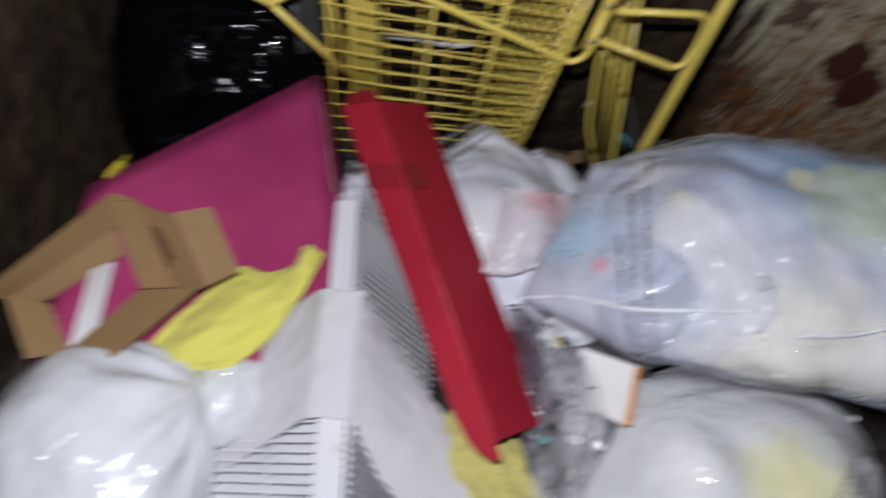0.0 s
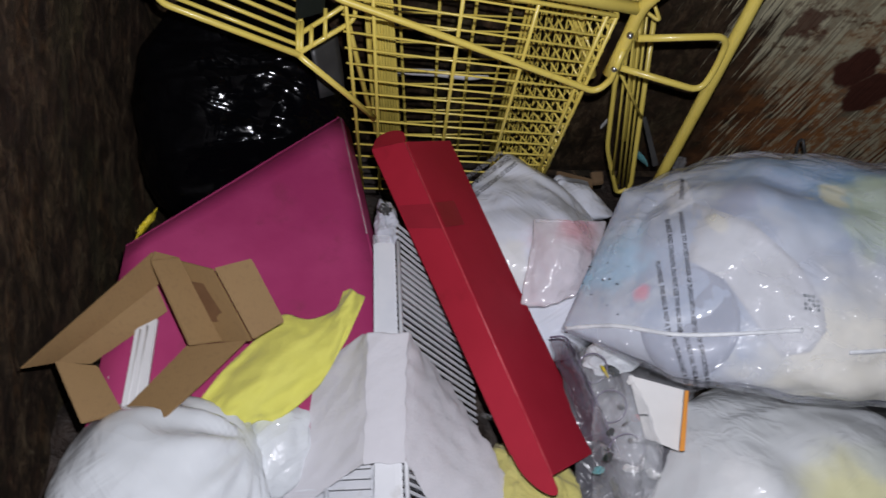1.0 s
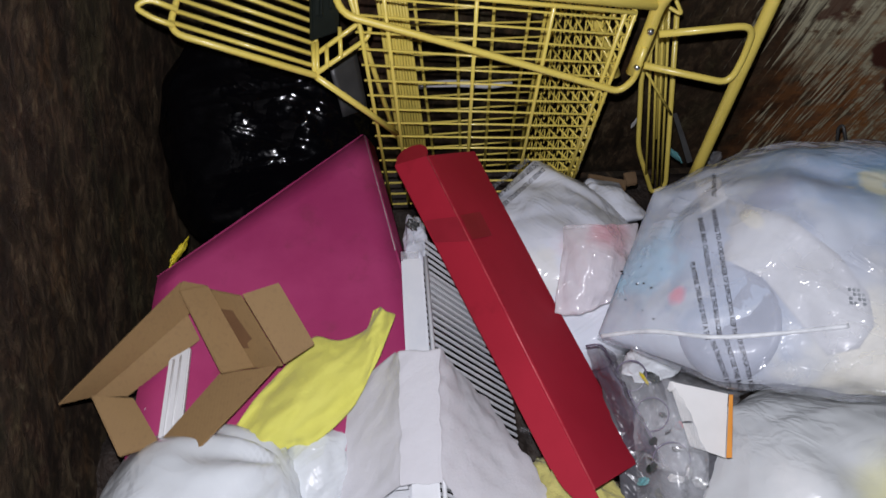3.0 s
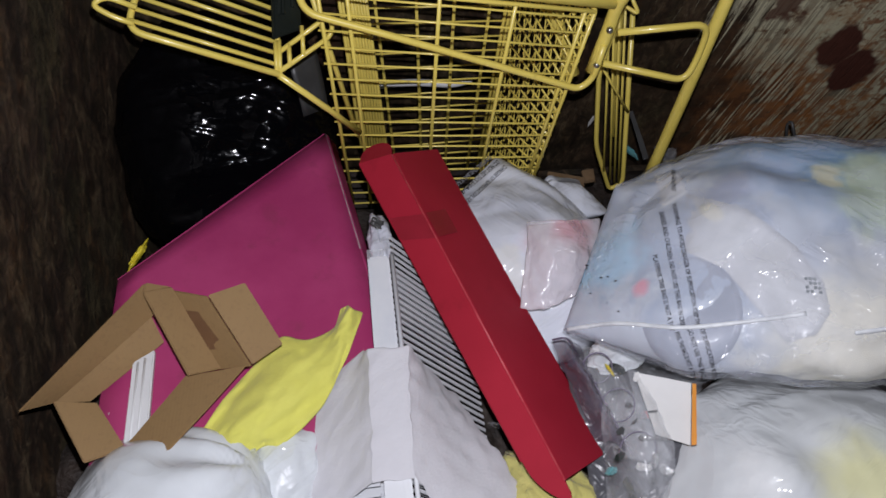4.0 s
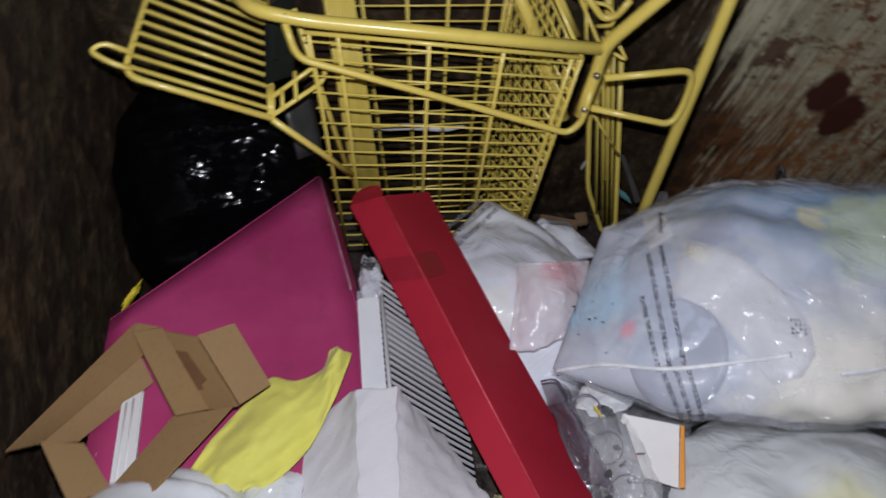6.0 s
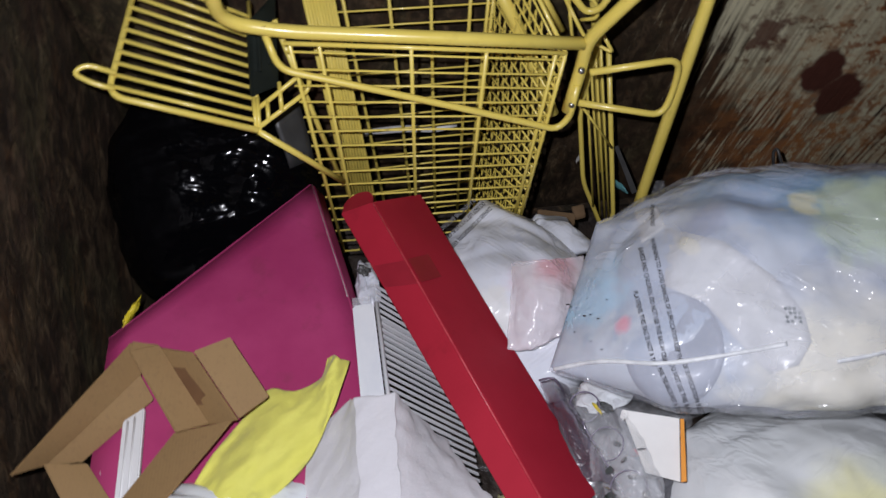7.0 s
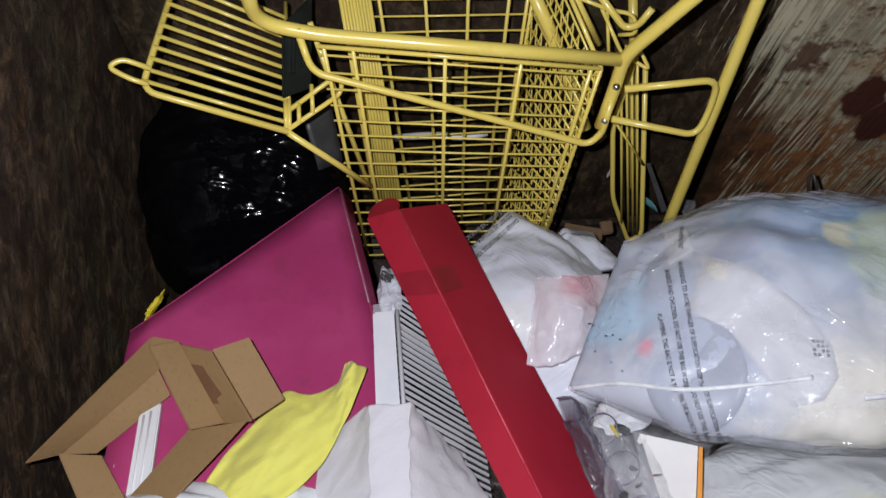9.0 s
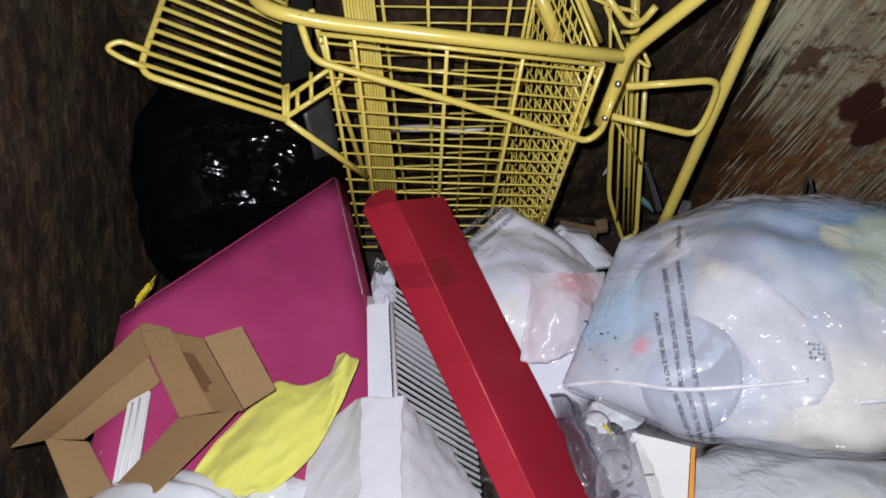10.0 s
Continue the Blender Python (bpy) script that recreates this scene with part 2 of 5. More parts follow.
def cloth(name, a, b, weave=260, bump=0.4, fold=2.0, thin=0.0, stretch=(1, 0.6, 1.2), turn=0):
    """thin: how much of what lies under it shows. stretch and turn: the way of its small wrinkles."""
    n = Net(name)
    col = n.mix(n.noise(16, 5, 0.6), a, b)
    along = n.mapped(stretch, (0, 0, turn))
    folds = n.math("ADD", n.math("MULTIPLY", n.voro(16, along), fold), n.math("MULTIPLY", n.noise(30, 4, 0.65, along, 0.5), fold))
    if thin:
        see = n.t.nodes.new("ShaderNodeBsdfTransparent")
        blend = n.t.nodes.new("ShaderNodeMixShader")
        blend.inputs[0].default_value = thin
        n.put(blend.inputs[1], n.b.outputs[0])
        n.put(blend.inputs[2], see.outputs[0])
        n.put(n.out.inputs[0], blend.outputs[0])
    n.bump(n.math("ADD", folds, n.math("ADD", n.math("MULTIPLY", n.noise(weave, 3, 0.7), 0.6), n.noise(35, 5, 0.6))), bump, 0.006)
    return n.set(Base_Color=col, Roughness=0.85, Sheen_Weight=0.2)


M_TOWEL = cloth("yellow_terry_cloth", (0.64, 0.61, 0.09), (0.75, 0.72, 0.17), 320, 0.3, 0.4, 0.0, (0.5, 2.2, 1.5), 35)
M_CLOTH = cloth("dirty_yellow_cloth", (0.5, 0.45, 0.12), (0.6, 0.55, 0.2))
M_SHEET = cloth("white_tissue_sheet", (0.68, 0.67, 0.7), (0.78, 0.77, 0.8), 200, 0.22, 1.2, 0.2, (0.7, 2.6, 2.0), 40)


def film(name, tint, clear=0.0, rough=0.16, crinkle=0.4, patches=(), long=(1, 1, 1), size=1.0, gloss=1.0, creases=((35, 1.0), (-50, 0.6)), tight=(5, 32, 32), wet=0.13, body=0.3):
    """Thin plastic film. clear: how much of what is behind shows. patches: (centre, radius, colour, softness) of what presses against the inside.
    creases: (turn, strength) of the sharp long wrinkles in its gloss; tight: how close they lie along and across."""
    n = Net(name)
    col = n.mix(n.noise(9, 4), tint, tuple(min(1.0, c * 1.12) for c in tint))
    for centre, radius, colour, soft in patches:
        col = n.mix(n.math("MULTIPLY", n.ball(centre, radius, soft, 0.06), 0.85), col, colour)
    # folds: flat facets that meet in creases, bent by noise
    bend = n.node("ShaderNodeTexNoise", Vector=n.co, Scale=5.0, Detail=2.0).outputs["Color"]
    warp = n.node("ShaderNodeVectorMath")
    warp.operation = "MULTIPLY_ADD"
    n.put(warp.inputs[0], bend)
    warp.inputs[1].default_value = (0.12, 0.12, 0.12)
    n.put(warp.inputs[2], n.mapped(long))
    wv = warp.outputs[0]
    h = n.math("ADD", n.voro(6.5 / size, wv), n.math("MULTIPLY", n.voro(15 / size, wv), 0.42))
    h = n.math("ADD", h, n.math("MULTIPLY", n.math("MULTIPLY", n.voro(38 / size, wv), 0.14), n.step(n.noise(5 / size, 2), 0.4, 0.6)))
    # stretched wrinkles with sharp ridges, in places only
    ridges = n.math("MULTIPLY", h, 0.75)
    for k, (turn, strength) in enumerate(creases):
        v = n.noise(1.0 / size, 2, 0.5, n.mapped(tight, (0, 0, turn), (k * 3.1, k * 1.7, 0)), 0.7)
        ridge = n.math("SUBTRACT", 1.0, n.math("MULTIPLY", n.math("ABSOLUTE", n.math("SUBTRACT", v, 0.5)), 5.0), True)
        place = n.step(n.noise(4.5 / size, 3, 0.6, n.mapped((1, 1, 1), (0, 0, 0), (k * 5.3, 2, 1))), 0.47, 0.62)
        ridges = n.math("ADD", ridges, n.math("MULTIPLY", n.math("MULTIPLY", ridge, place), strength * 0.25))
    n.bump(ridges, crinkle * 0.33, 0.05)
    shine = n.node("ShaderNodeBump", Height=ridges, Strength=min(1.0, crinkle * 1.5), Distance=0.05)
    n.put(n.b.inputs["Coat Normal"], shine.outputs[0])
    n.set(Base_Color=col, Roughness=rough + 0.12, Coat_Weight=min(1.0, 0.75 * gloss), Coat_Roughness=wet, Specular_IOR_Level=body)
    if clear > 0:
        see = n.t.nodes.new("ShaderNodeBsdfTransparent")
        blend = n.t.nodes.new("ShaderNodeMixShader")
        f = n.math("ADD", n.math("MULTIPLY", n.step(n.noise(6, 4), 0.35, 0.65), 0.2), clear - 0.1, True)
        n.put(blend.inputs[0], f)
        n.put(blend.inputs[1], n.b.outputs[0])
        n.put(blend.inputs[2], see.outputs[0])
        n.put(n.out.inputs[0], blend.outputs[0])
    return n.m


M_BAGBLACK = film("black_bin_bag_film", (0.0014, 0.0014, 0.002), 0, 0.1, 0.26, (), (0.6, 1.0, 2.0), 1.4, 0.6, ((8, 1.0), (-20, 0.7)), (4, 17, 17), 0.11, 0.0)
M_BAGWHITE = film("white_bin_bag_film", (0.65, 0.68, 0.7), 0, 0.2, 0.38, (), (1.0, 0.6, 0.8), 1.1)
M_CLEAR = film("clear_plastic_film", (0.8, 0.82, 0.86), 0.88, 0.06, 0.8, (), (1.4, 0.8, 0.7), 0.55, 1.6)
M_CLAM = film("clear_moulded_plastic", (0.16, 0.14, 0.19), 0.66, 0.06, 0.25, (), (1, 1, 1), 0.9, 1.4)

# ---- building helpers ----


def thing(name, label, category, at=(0, 0, 0), group="", kind=""):
    return tagged(new(name), label, category, group, kind)


def part(name, bm, material, parent=None, label="", smooth=False):
    """Links a bmesh as one mesh object, under a thing or under a part."""
    me = bpy.data.meshes.new(name)
    bm.to_mesh(me)
    bm.free()
    me.materials.append(material)
    if smooth:
        me.shade_smooth()
    ob = new(name, me)
    if parent:
        ob.parent = parent
    if label:
        ob["label"] = label
    return ob


def rounded(points, radius, steps=5, closed=False):
    """A polyline with its corners rounded off."""
    pts = [Vector(q) for q in points]
    out = []
    for i, q in enumerate(pts):
        if not closed and i in (0, len(pts) - 1):
            out.append(q)
            continue
        a, b = pts[i - 1] - q, pts[(i + 1) % len(pts)] - q
        r = min(radius, a.length * 0.48, b.length * 0.48)
        a, b = q + a.normalized() * r, q + b.normalized() * r
        for k in range(steps + 1):
            s = k / steps
            out.append(a * (1 - s) ** 2 + q * 2 * s * (1 - s) + b * s * s)
    return out


def tube(points, radius, sides=8, closed=False, bm=None, flat=None):
    """A round bar swept along points."""
    bm = bm or bmesh.new()
    pts = [Vector(q) for q in points]
    n = len(pts)
    rings, up = [], None
    for i, q in enumerate(pts):
        if closed:
            d = (pts[(i + 1) % n] - pts[i - 1]).normalized()
        else:
            d = (pts[min(i + 1, n - 1)] - pts[max(i - 1, 0)]).normalized()
        up = up if up is not None else (Vector((0, 0, 1)) if abs(d.z) < 0.9 else Vector((1, 0, 0)))
        s = d.cross(up).normalized()
        up = s.cross(d).normalized()
        rings.append([bm.verts.new(q + (s * math.cos(a) + up * math.sin(a)) * radius) for a in [2 * math.pi * k / sides for k in range(sides)]])
    for i in range(n if closed else n - 1):
        a, b = rings[i], rings[(i + 1) % n]
        for k in range(sides):
            bm.faces.new((a[k], a[(k + 1) % sides], b[(k + 1) % sides], b[k]))
    if not closed:
        bm.faces.new(rings[0][::-1])
        bm.faces.new(rings[-1])
    return bm


def slab(corners, thick, bevel=0.0, bm=None, cuts=0, warp=0.0, seed=0):
    """A sheet with thickness over four corners (in order), its depth away from the side that they wind round."""
    bm = bm or bmesh.new()
    a, b, c, d = [Vector(q) for q in corners]
    nrm = (b - a).cross(d - a).normalized()
    k = cuts + 1
    grid = [[], []]
    for side in (0, 1):
        for i in range(k + 1):
            row = []
            for j in range(k + 1):
                u, v = i / k, j / k
                q = (a * (1 - u) + b * u) * (1 - v) + (d * (1 - u) + c * u) * v
                w = warp * noise.noise(q * 6 + Vector((seed, 0, 0))) if warp else 0
                row.append(bm.verts.new(q + nrm * (w - (thick if side else 0))))
            grid[side].append(row)
    f, g = grid
    for i in range(k):
        for j in range(k):
            bm.faces.new((f[i][j], f[i + 1][j], f[i + 1][j + 1], f[i][j + 1]))
            bm.faces.new((g[i][j], g[i][j + 1], g[i + 1][j + 1], g[i + 1][j]))
    rim = [(i, 0) for i in range(k)] + [(k, j) for j in range(k)] + [(i, k) for i in range(k, 0, -1)] + [(0, j) for j in range(k, 0, -1)]
    for s in range(len(rim)):
        (i, j), (p, q) = rim[s], rim[(s + 1) % len(rim)]
        bm.faces.new((f[i][j], g[i][j], g[p][q], f[p][q]))
    bmesh.ops.recalc_face_normals(bm, faces=bm.faces)
    if bevel:
        edges = [e for e in bm.edges if len(e.link_faces) == 2 and e.calc_face_angle() > 0.9]
        bmesh.ops.bevel(bm, geom=edges, offset=bevel, segments=2, affect="EDGES")
    return bm


def lerp(a, b, f):
    return Vector(a) * (1 - f) + Vector(b) * f


def sack(centre, ax, ay, az, seed, creases=0.1, lumps=0.12, pulls=(), res=(150, 90), power=2.4, fine=0.035):
    """A filled sack: a swollen ball on three half-axes, lumpy, with creases that gather towards its pulled corners."""
    bm = bmesh.new()
    centre, ax, ay, az = Vector(centre), Vector(ax), Vector(ay), Vector(az)
    nu, nv = res
    shift = Vector((seed * 7.3, seed * 3.1, -seed * 5.7))
    pulls = [(Vector(d).normalized(), amount, sharp) for d, amount, sharp in pulls]
    rows = []
    for j in range(nv + 1):
        th = math.pi * j / nv
        row = []
        for i in range(nu if 0 < j < nv else 1):
            ph = 2 * math.pi * i / nu
            d = Vector((math.sin(th) * math.cos(ph), math.sin(th) * math.sin(ph), math.cos(th)))
            r = (abs(d.x) ** power + abs(d.y) ** power + abs(d.z) ** power) ** (-1 / power)
            q = d * 1.0 + shift
            r *= 1 + lumps * noise.noise(q * 1.5) + lumps * 0.6 * noise.noise(q * 3.1)
            r -= creases * (0.55 - abs(noise.noise(q * 3.4 + Vector((0, 0, 9))))) * 0.5
            r -= creases * 0.55 * (0.5 - abs(noise.noise(Vector((q.x * 4, q.y * 9, q.z * 7)))))
            r += fine * (abs(noise.noise(q * 14)) - 0.2) + fine * 0.5 * noise.noise(q * 30)
            for way, amount, sharp in pulls:
                c = max(0.0, d.dot(way))
                if c > 0.3:
                    side = d - way * c
                    ang = math.atan2(side.dot(way.orthogonal()), side.dot(way.cross(way.orthogonal())))
                    r += amount * c ** sharp + 0.05 * math.sin(ang * 11 + 3 * noise.noise(q * 2)) * c ** 3 * min(1, side.length * 3)
            row.append(bm.verts.new(centre + (ax * d.x + ay * d.y + az * d.z) * r))
        rows.append(row)
    for j in range(nv):
        a, b = rows[j], rows[j + 1]
        for i in range(nu):
            k = (i + 1) % nu
            if len(a) == 1:
                bm.faces.new((a[0], b[i], b[k]))
            elif len(b) == 1:
                bm.faces.new((a[i], b[0], a[k]))
            else:
                bm.faces.new((a[i], b[i], b[k], a[k]))
    bmesh.ops.recalc_face_normals(bm, faces=bm.faces)
    return bm


def bag(name, label, material, *shape, category="rubbish bag", group="rubbish bags", **more):
    ob = part(name, sack(*shape, **more), material, smooth=True)
    return tagged(ob, label, category, group)


# ---- the container: floor and four walls ----


def wall(name, a, b, low, high, thick, material, label):
    """An upright steel wall from a to b (its inner face), its body on the far side."""
    a, b = Vector((*a, 0)), Vector((*b, 0))
    run = (b - a).normalized() * 0.03
    a, b = a - run, b + run
    out = -(b - a).cross(Vector((0, 0, 1))).normalized()
    bm = bmesh.new()
    lo, hi = Vector((0, 0, low)), Vector((0, 0, high))
    nu = 24
    grid = []
    for i in range(nu + 1):
        q = a.lerp(b, i / nu)
        col = []
        for j in range(17):
            z = low + (high - low) * j / 16
            dent = 0.008 * noise.noise(Vector((q.x * 2, q.y * 2, z * 2.2))) + 0.003 * noise.noise(Vector((q.x * 9, q.y * 9, z * 9)))
            col.append(bm.verts.new(q + out * (dent + 0.004) + Vector((0, 0, z))))
        grid.append(col)
    for i in range(nu):
        for j in range(16):
            bm.faces.new((grid[i][j], grid[i + 1][j], grid[i + 1][j + 1], grid[i][j + 1]))
    back = [bm.verts.new(q + out * thick) for q in (a + lo, b + lo, b + hi, a + hi)]
    bm.faces.new(back[::-1])
    bm.faces.new([grid[i][16] for i in range(nu + 1)] + [back[2], back[3]])
    bm.faces.new([grid[i][0] for i in range(nu, -1, -1)] + [back[0], back[1]])
    bm.faces.new([grid[0][j] for j in range(17)] + [back[3], back[0]])
    bm.faces.new([grid[nu][j] for j in range(16, -1, -1)] + [back[1], back[2]])
    bmesh.ops.recalc_face_normals(bm, faces=bm.faces)
    ob = part(name, bm, material, smooth=False)
    for poly in ob.data.polygons:
        poly.use_smooth = len(poly.vertices) == 4 and poly.index < nu * 16
    return tagged(ob, label, "wall", kind="structure")


LB, LF, RB, RF = (-0.6, 1.22), (-0.72, -0.25), (1.75, 1.22), (1.75, -0.25)
wall("wall_left", LF, LB, -0.05, 1.5, 0.06, M_LEFT, "brown rusted steel side wall of the waste container")
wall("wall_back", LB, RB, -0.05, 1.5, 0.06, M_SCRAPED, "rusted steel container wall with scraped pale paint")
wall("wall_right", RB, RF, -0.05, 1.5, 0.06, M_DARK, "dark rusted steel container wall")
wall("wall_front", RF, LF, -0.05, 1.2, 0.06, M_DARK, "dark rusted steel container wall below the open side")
bm = slab([(-0.85, -0.35, 0), (1.9, -0.35, 0), (1.9, 1.45, 0), (-0.85, 1.45, 0)], 0.06)
tagged(part("floor", bm, M_FLOOR), "dirty rusted steel floor of the waste container", "floor", kind="structure")


M_ASPHALT = plain("asphalt", (0.035, 0.035, 0.036), (0.06, 0.059, 0.057), 8, 0.85, 0.5, 120, dirt=(0.03, 0.028, 0.025))
bm = slab([(-400, -400, -0.12), (400, -400, -0.12), (400, 400, -0.12), (-400, 400, -0.12)], 0.3)
tagged(part("ground", bm, M_ASPHALT), "dark asphalt yard under the waste container", "ground", kind="structure")


def heap():
    """Loose dark rubbish that fills the container under the bags and boxes."""
    bm = bmesh.new()
    n = 90
    vs = []
    for i in range(n + 1):
        row = []
        for j in range(n + 1):
            x, y = -0.72 + 2.0 * i / n, -0.2 + 1.4 * j / n
            q = Vector((x, y, 0))
            h = 0.4 - 0.33 * max(0, min(1, (y - 0.55) / 0.3)) + 0.09 * noise.noise(q * 3) + 0.06 * abs(noise.noise(q * 9)) + 0.03 * noise.noise(q * 24)
            if x > 0.3 and y > 0.68:
                h *= 0.1
            row.append(bm.verts.new((x, y, max(0.012, h))))
        vs.append(row)
    for i in range(n):
        for j in range(n):
            bm.faces.new((vs[i][j], vs[i + 1][j], vs[i + 1][j + 1], vs[i][j + 1]))
    low = [bm.verts.new((q.co.x, q.co.y, 0.002)) for q in (vs[0][0], vs[n][0], vs[n][n], vs[0][n])]
    rims = ([vs[i][0] for i in range(n + 1)], [vs[n][j] for j in range(n + 1)], [vs[i][n] for i in range(n, -1, -1)], [vs[0][j] for j in range(n, -1, -1)])
    for k, rim in enumerate(rims):
        bm.faces.new(rim[::-1] + [low[k], low[(k + 1) % 4]])
    return bm


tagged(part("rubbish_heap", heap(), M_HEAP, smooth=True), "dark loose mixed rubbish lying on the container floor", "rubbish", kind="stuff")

# ---- the shopping cart ----
GATE_T = [Vector((-0.170, 0.906, 0.989)), Vector((0.261, 0.894, 0.921))]
GATE_B = [Vector((-0.159, 0.866, 0.457)), Vector((0.195, 0.850, 0.471))]
FAR_T = [Vector((-0.154, 1.144, 1.009)), Vector((0.190, 1.128, 0.998))]
FAR_B = [Vector((-0.102, 1.002, 0.354)), Vector((0.120, 0.997, 0.374))]
R_TUBE, R_ROD, R_WIRE = 0.0106, 0.0046, 0.002


def shopping_cart():
    cart = thing("shopping_cart", "yellow enamelled wire shopping cart, chipped, standing in the rubbish", "shopping cart")

    def bar(name, pts, r, parent=cart, bend=0.03, label="", sides=10):
        return part(name, tube(rounded(pts, bend), r, sides), M_YELLOW, parent, label, True)

    def panel(name, tl, tr, bl, br, ups, count, first=0.03, last=0.98, lip=0.0):
        """A wire panel: upright rods at the fractions ups, count wires across."""
        top = bar(name, [tl, tr], R_ROD * 0.8)
        for f in ups:
            part("rod", tube([lerp(tl, tr, f), lerp(bl, br, f)], 0.0034, 6), M_YELLOW, top, smooth=True)
        for k in range(count):
            f = first + (last - first) * k / (count - 1)
            a, b = lerp(tl, bl, f), lerp(tr, br, f)
            sag = Vector((0, 0, -0.0025 * math.sin(k * 2.3)))
            part("wire", tube([a, lerp(a, b, 0.5) + sag, b + (b - a).normalized() * lip], R_WIRE, 6), M_YELLOW, top, smooth=True)
        return top

    panel("rear_panel", GATE_T[0], GATE_T[1], GATE_B[0], GATE_B[1], (0.02, 0.12, 0.44, 0.71, 0.965), 16, 0.03, 1.0, 0.004)
    panel("front_panel", FAR_T[0], FAR_T[1], FAR_B[0], FAR_B[1], (0.02, 0.18, 0.43, 0.66, 0.88, 0.98), 20)
    right = panel("side_panel", GATE_T[1], FAR_T[1], GATE_B[1], FAR_B[1], (0.0, 0.98), 22)
    # the zigzag wire between the side panel's long wires
    for k in range(11):
        f = 0.04 + 0.088 * k
        a, b = lerp(GATE_T[1], GATE_B[1], f), lerp(FAR_T[1], FAR_B[1], f)
        a2, b2 = lerp(GATE_T[1], GATE_B[1], f + 0.08), lerp(FAR_T[1], FAR_B[1], f + 0.08)
        zig = [lerp(a, b, s / 22) if s % 2 else lerp(a2, b2, s / 22) for s in range(23)]
        part("zigzag_wire", tube(zig, R_WIRE * 0.8, 5), M_YELLOW, right)
    # the other side panel, seen almost along its face
    left = bar("side_panel", [(-0.185, 0.967, 0.981), (-0.128, 0.895, 0.640)], R_ROD)
    for k in range(10):
        f = k / 9
        part("wire", tube([lerp((-0.144, 1.054, 0.976), (-0.102, 1.100, 0.934), f), lerp((-0.125, 0.915, 0.582), (-0.077, 0.925, 0.518), f)], 0.0036 if k in (0, 4, 9) else 0.0028, 6), M_YELLOW, left, smooth=True)
    # top tube of the frame, bent up at both ends into the handle arms
    bar("frame_tube", [(-0.236, 0.855, 1.205), (-0.251, 0.909, 1.039), (-0.168, 0.909, 1.009), (0.030, 0.889, 0.991), (0.288, 0.892, 0.940)], R_TUBE, bend=0.06, sides=14)
    bar("handle_arm", [(0.412, 0.849, 1.166), (0.360, 0.873, 1.063), (0.293, 0.893, 0.946), (0.289, 0.892, 0.886), (0.271, 0.872, 0.809)], R_TUBE, bend=0.04, sides=14)
    bar("brace_rod", [(-0.193, 0.907, 1.008), (-0.182, 0.884, 0.958), (-0.060, 0.868, 0.919), (0.117, 0.861, 0.843), (0.252, 0.857, 0.782), (0.274, 0.863, 0.803), (0.282, 0.876, 0.864)], 0.0056, bend=0.022)
    for x in ((0.285, 0.876, 0.898), (0.275, 0.867, 0.829)):
        bm = bmesh.new()
        bmesh.ops.create_uvsphere(bm, u_segments=14, v_segments=8, radius=0.0058)
        bmesh.ops.translate(bm, verts=bm.verts, vec=x)
        part("bolt", bm, M_STEEL, cart, "zinc round-headed bolt", True)
    # upright leg with its bracket
    bar("leg", [(0.504, 0.953, 1.089), (0.494, 0.941, 0.999), (0.470, 0.905, 0.782), (0.450, 0.879, 0.513), (0.488, 0.957, 0.207)], R_TUBE * 1.03, sides=14)
    bar("bracket", [(0.301, 0.881, 0.886), (0.456, 0.898, 0.878), (0.456, 0.891, 0.812), (0.442, 0.877, 0.765), (0.291, 0.882, 0.815)], 0.0058, bend=0.028)
    # lower rack, folded up beside the leg
    rack = bar("rack_frame", [(0.380, 1.077, 0.813), (0.339, 1.014, 0.644), (0.360, 0.975, 0.455), (0.415, 0.959, 0.303), (0.441, 0.961, 0.328), (0.392, 1.061, 0.744)], 0.005)
    for a, b in (((0.340, 1.060, 0.791), (0.387, 0.957, 0.384)), ((0.349, 1.068, 0.796), (0.405, 0.951, 0.357)), ((0.359, 1.064, 0.793), (0.417, 0.951, 0.345)), ((0.369, 1.059, 0.790), (0.426, 0.950, 0.345)), ((0.327, 0.984, 0.696), (0.403, 0.970, 0.569))):
        part("wire", tube([a, b], 0.0026, 6), M_YELLOW, rack, smooth=True)
    # inner tubes and rods by the far corner
    bar("inner_tube", [(0.164, 1.067, 0.949), (0.215, 1.030, 0.843), (0.271, 0.958, 0.703)], 0.0115, sides=12)
    bar("inner_rod", [(0.233, 1.056, 0.942), (0.292, 1.043, 0.827)], 0.006)
    bar("inner_rod", [(0.272, 1.022, 0.956), (0.319, 1.004, 0.898), (0.340, 1.000, 0.906), (0.356, 0.999, 0.941)], 0.006, bend=0.02)
    bar("inner_rod", [(0.243, 1.052, 0.927), (0.302, 1.046, 0.900), (0.341, 1.039, 0.895), (0.350, 1.025, 0.863), (0.323, 1.040, 0.849)], 0.0036, bend=0.015)
    bar("inner_rod", [(0.299, 1.053, 0.892), (0.308, 1.016, 0.810)], 0.003)
    bar("inner_rod", [(0.288, 1.049, 0.902), (0.326, 1.013, 0.832), (0.373, 0.986, 0.815), (0.351, 1.005, 0.851)], 0.0034, bend=0.012)
    bar("post_tube", [(0.377, 1.194, 0.828), (0.392, 1.142, 0.700), (0.420, 1.040, 0.401)], 0.009, sides=12)
    return cart


shopping_cart()


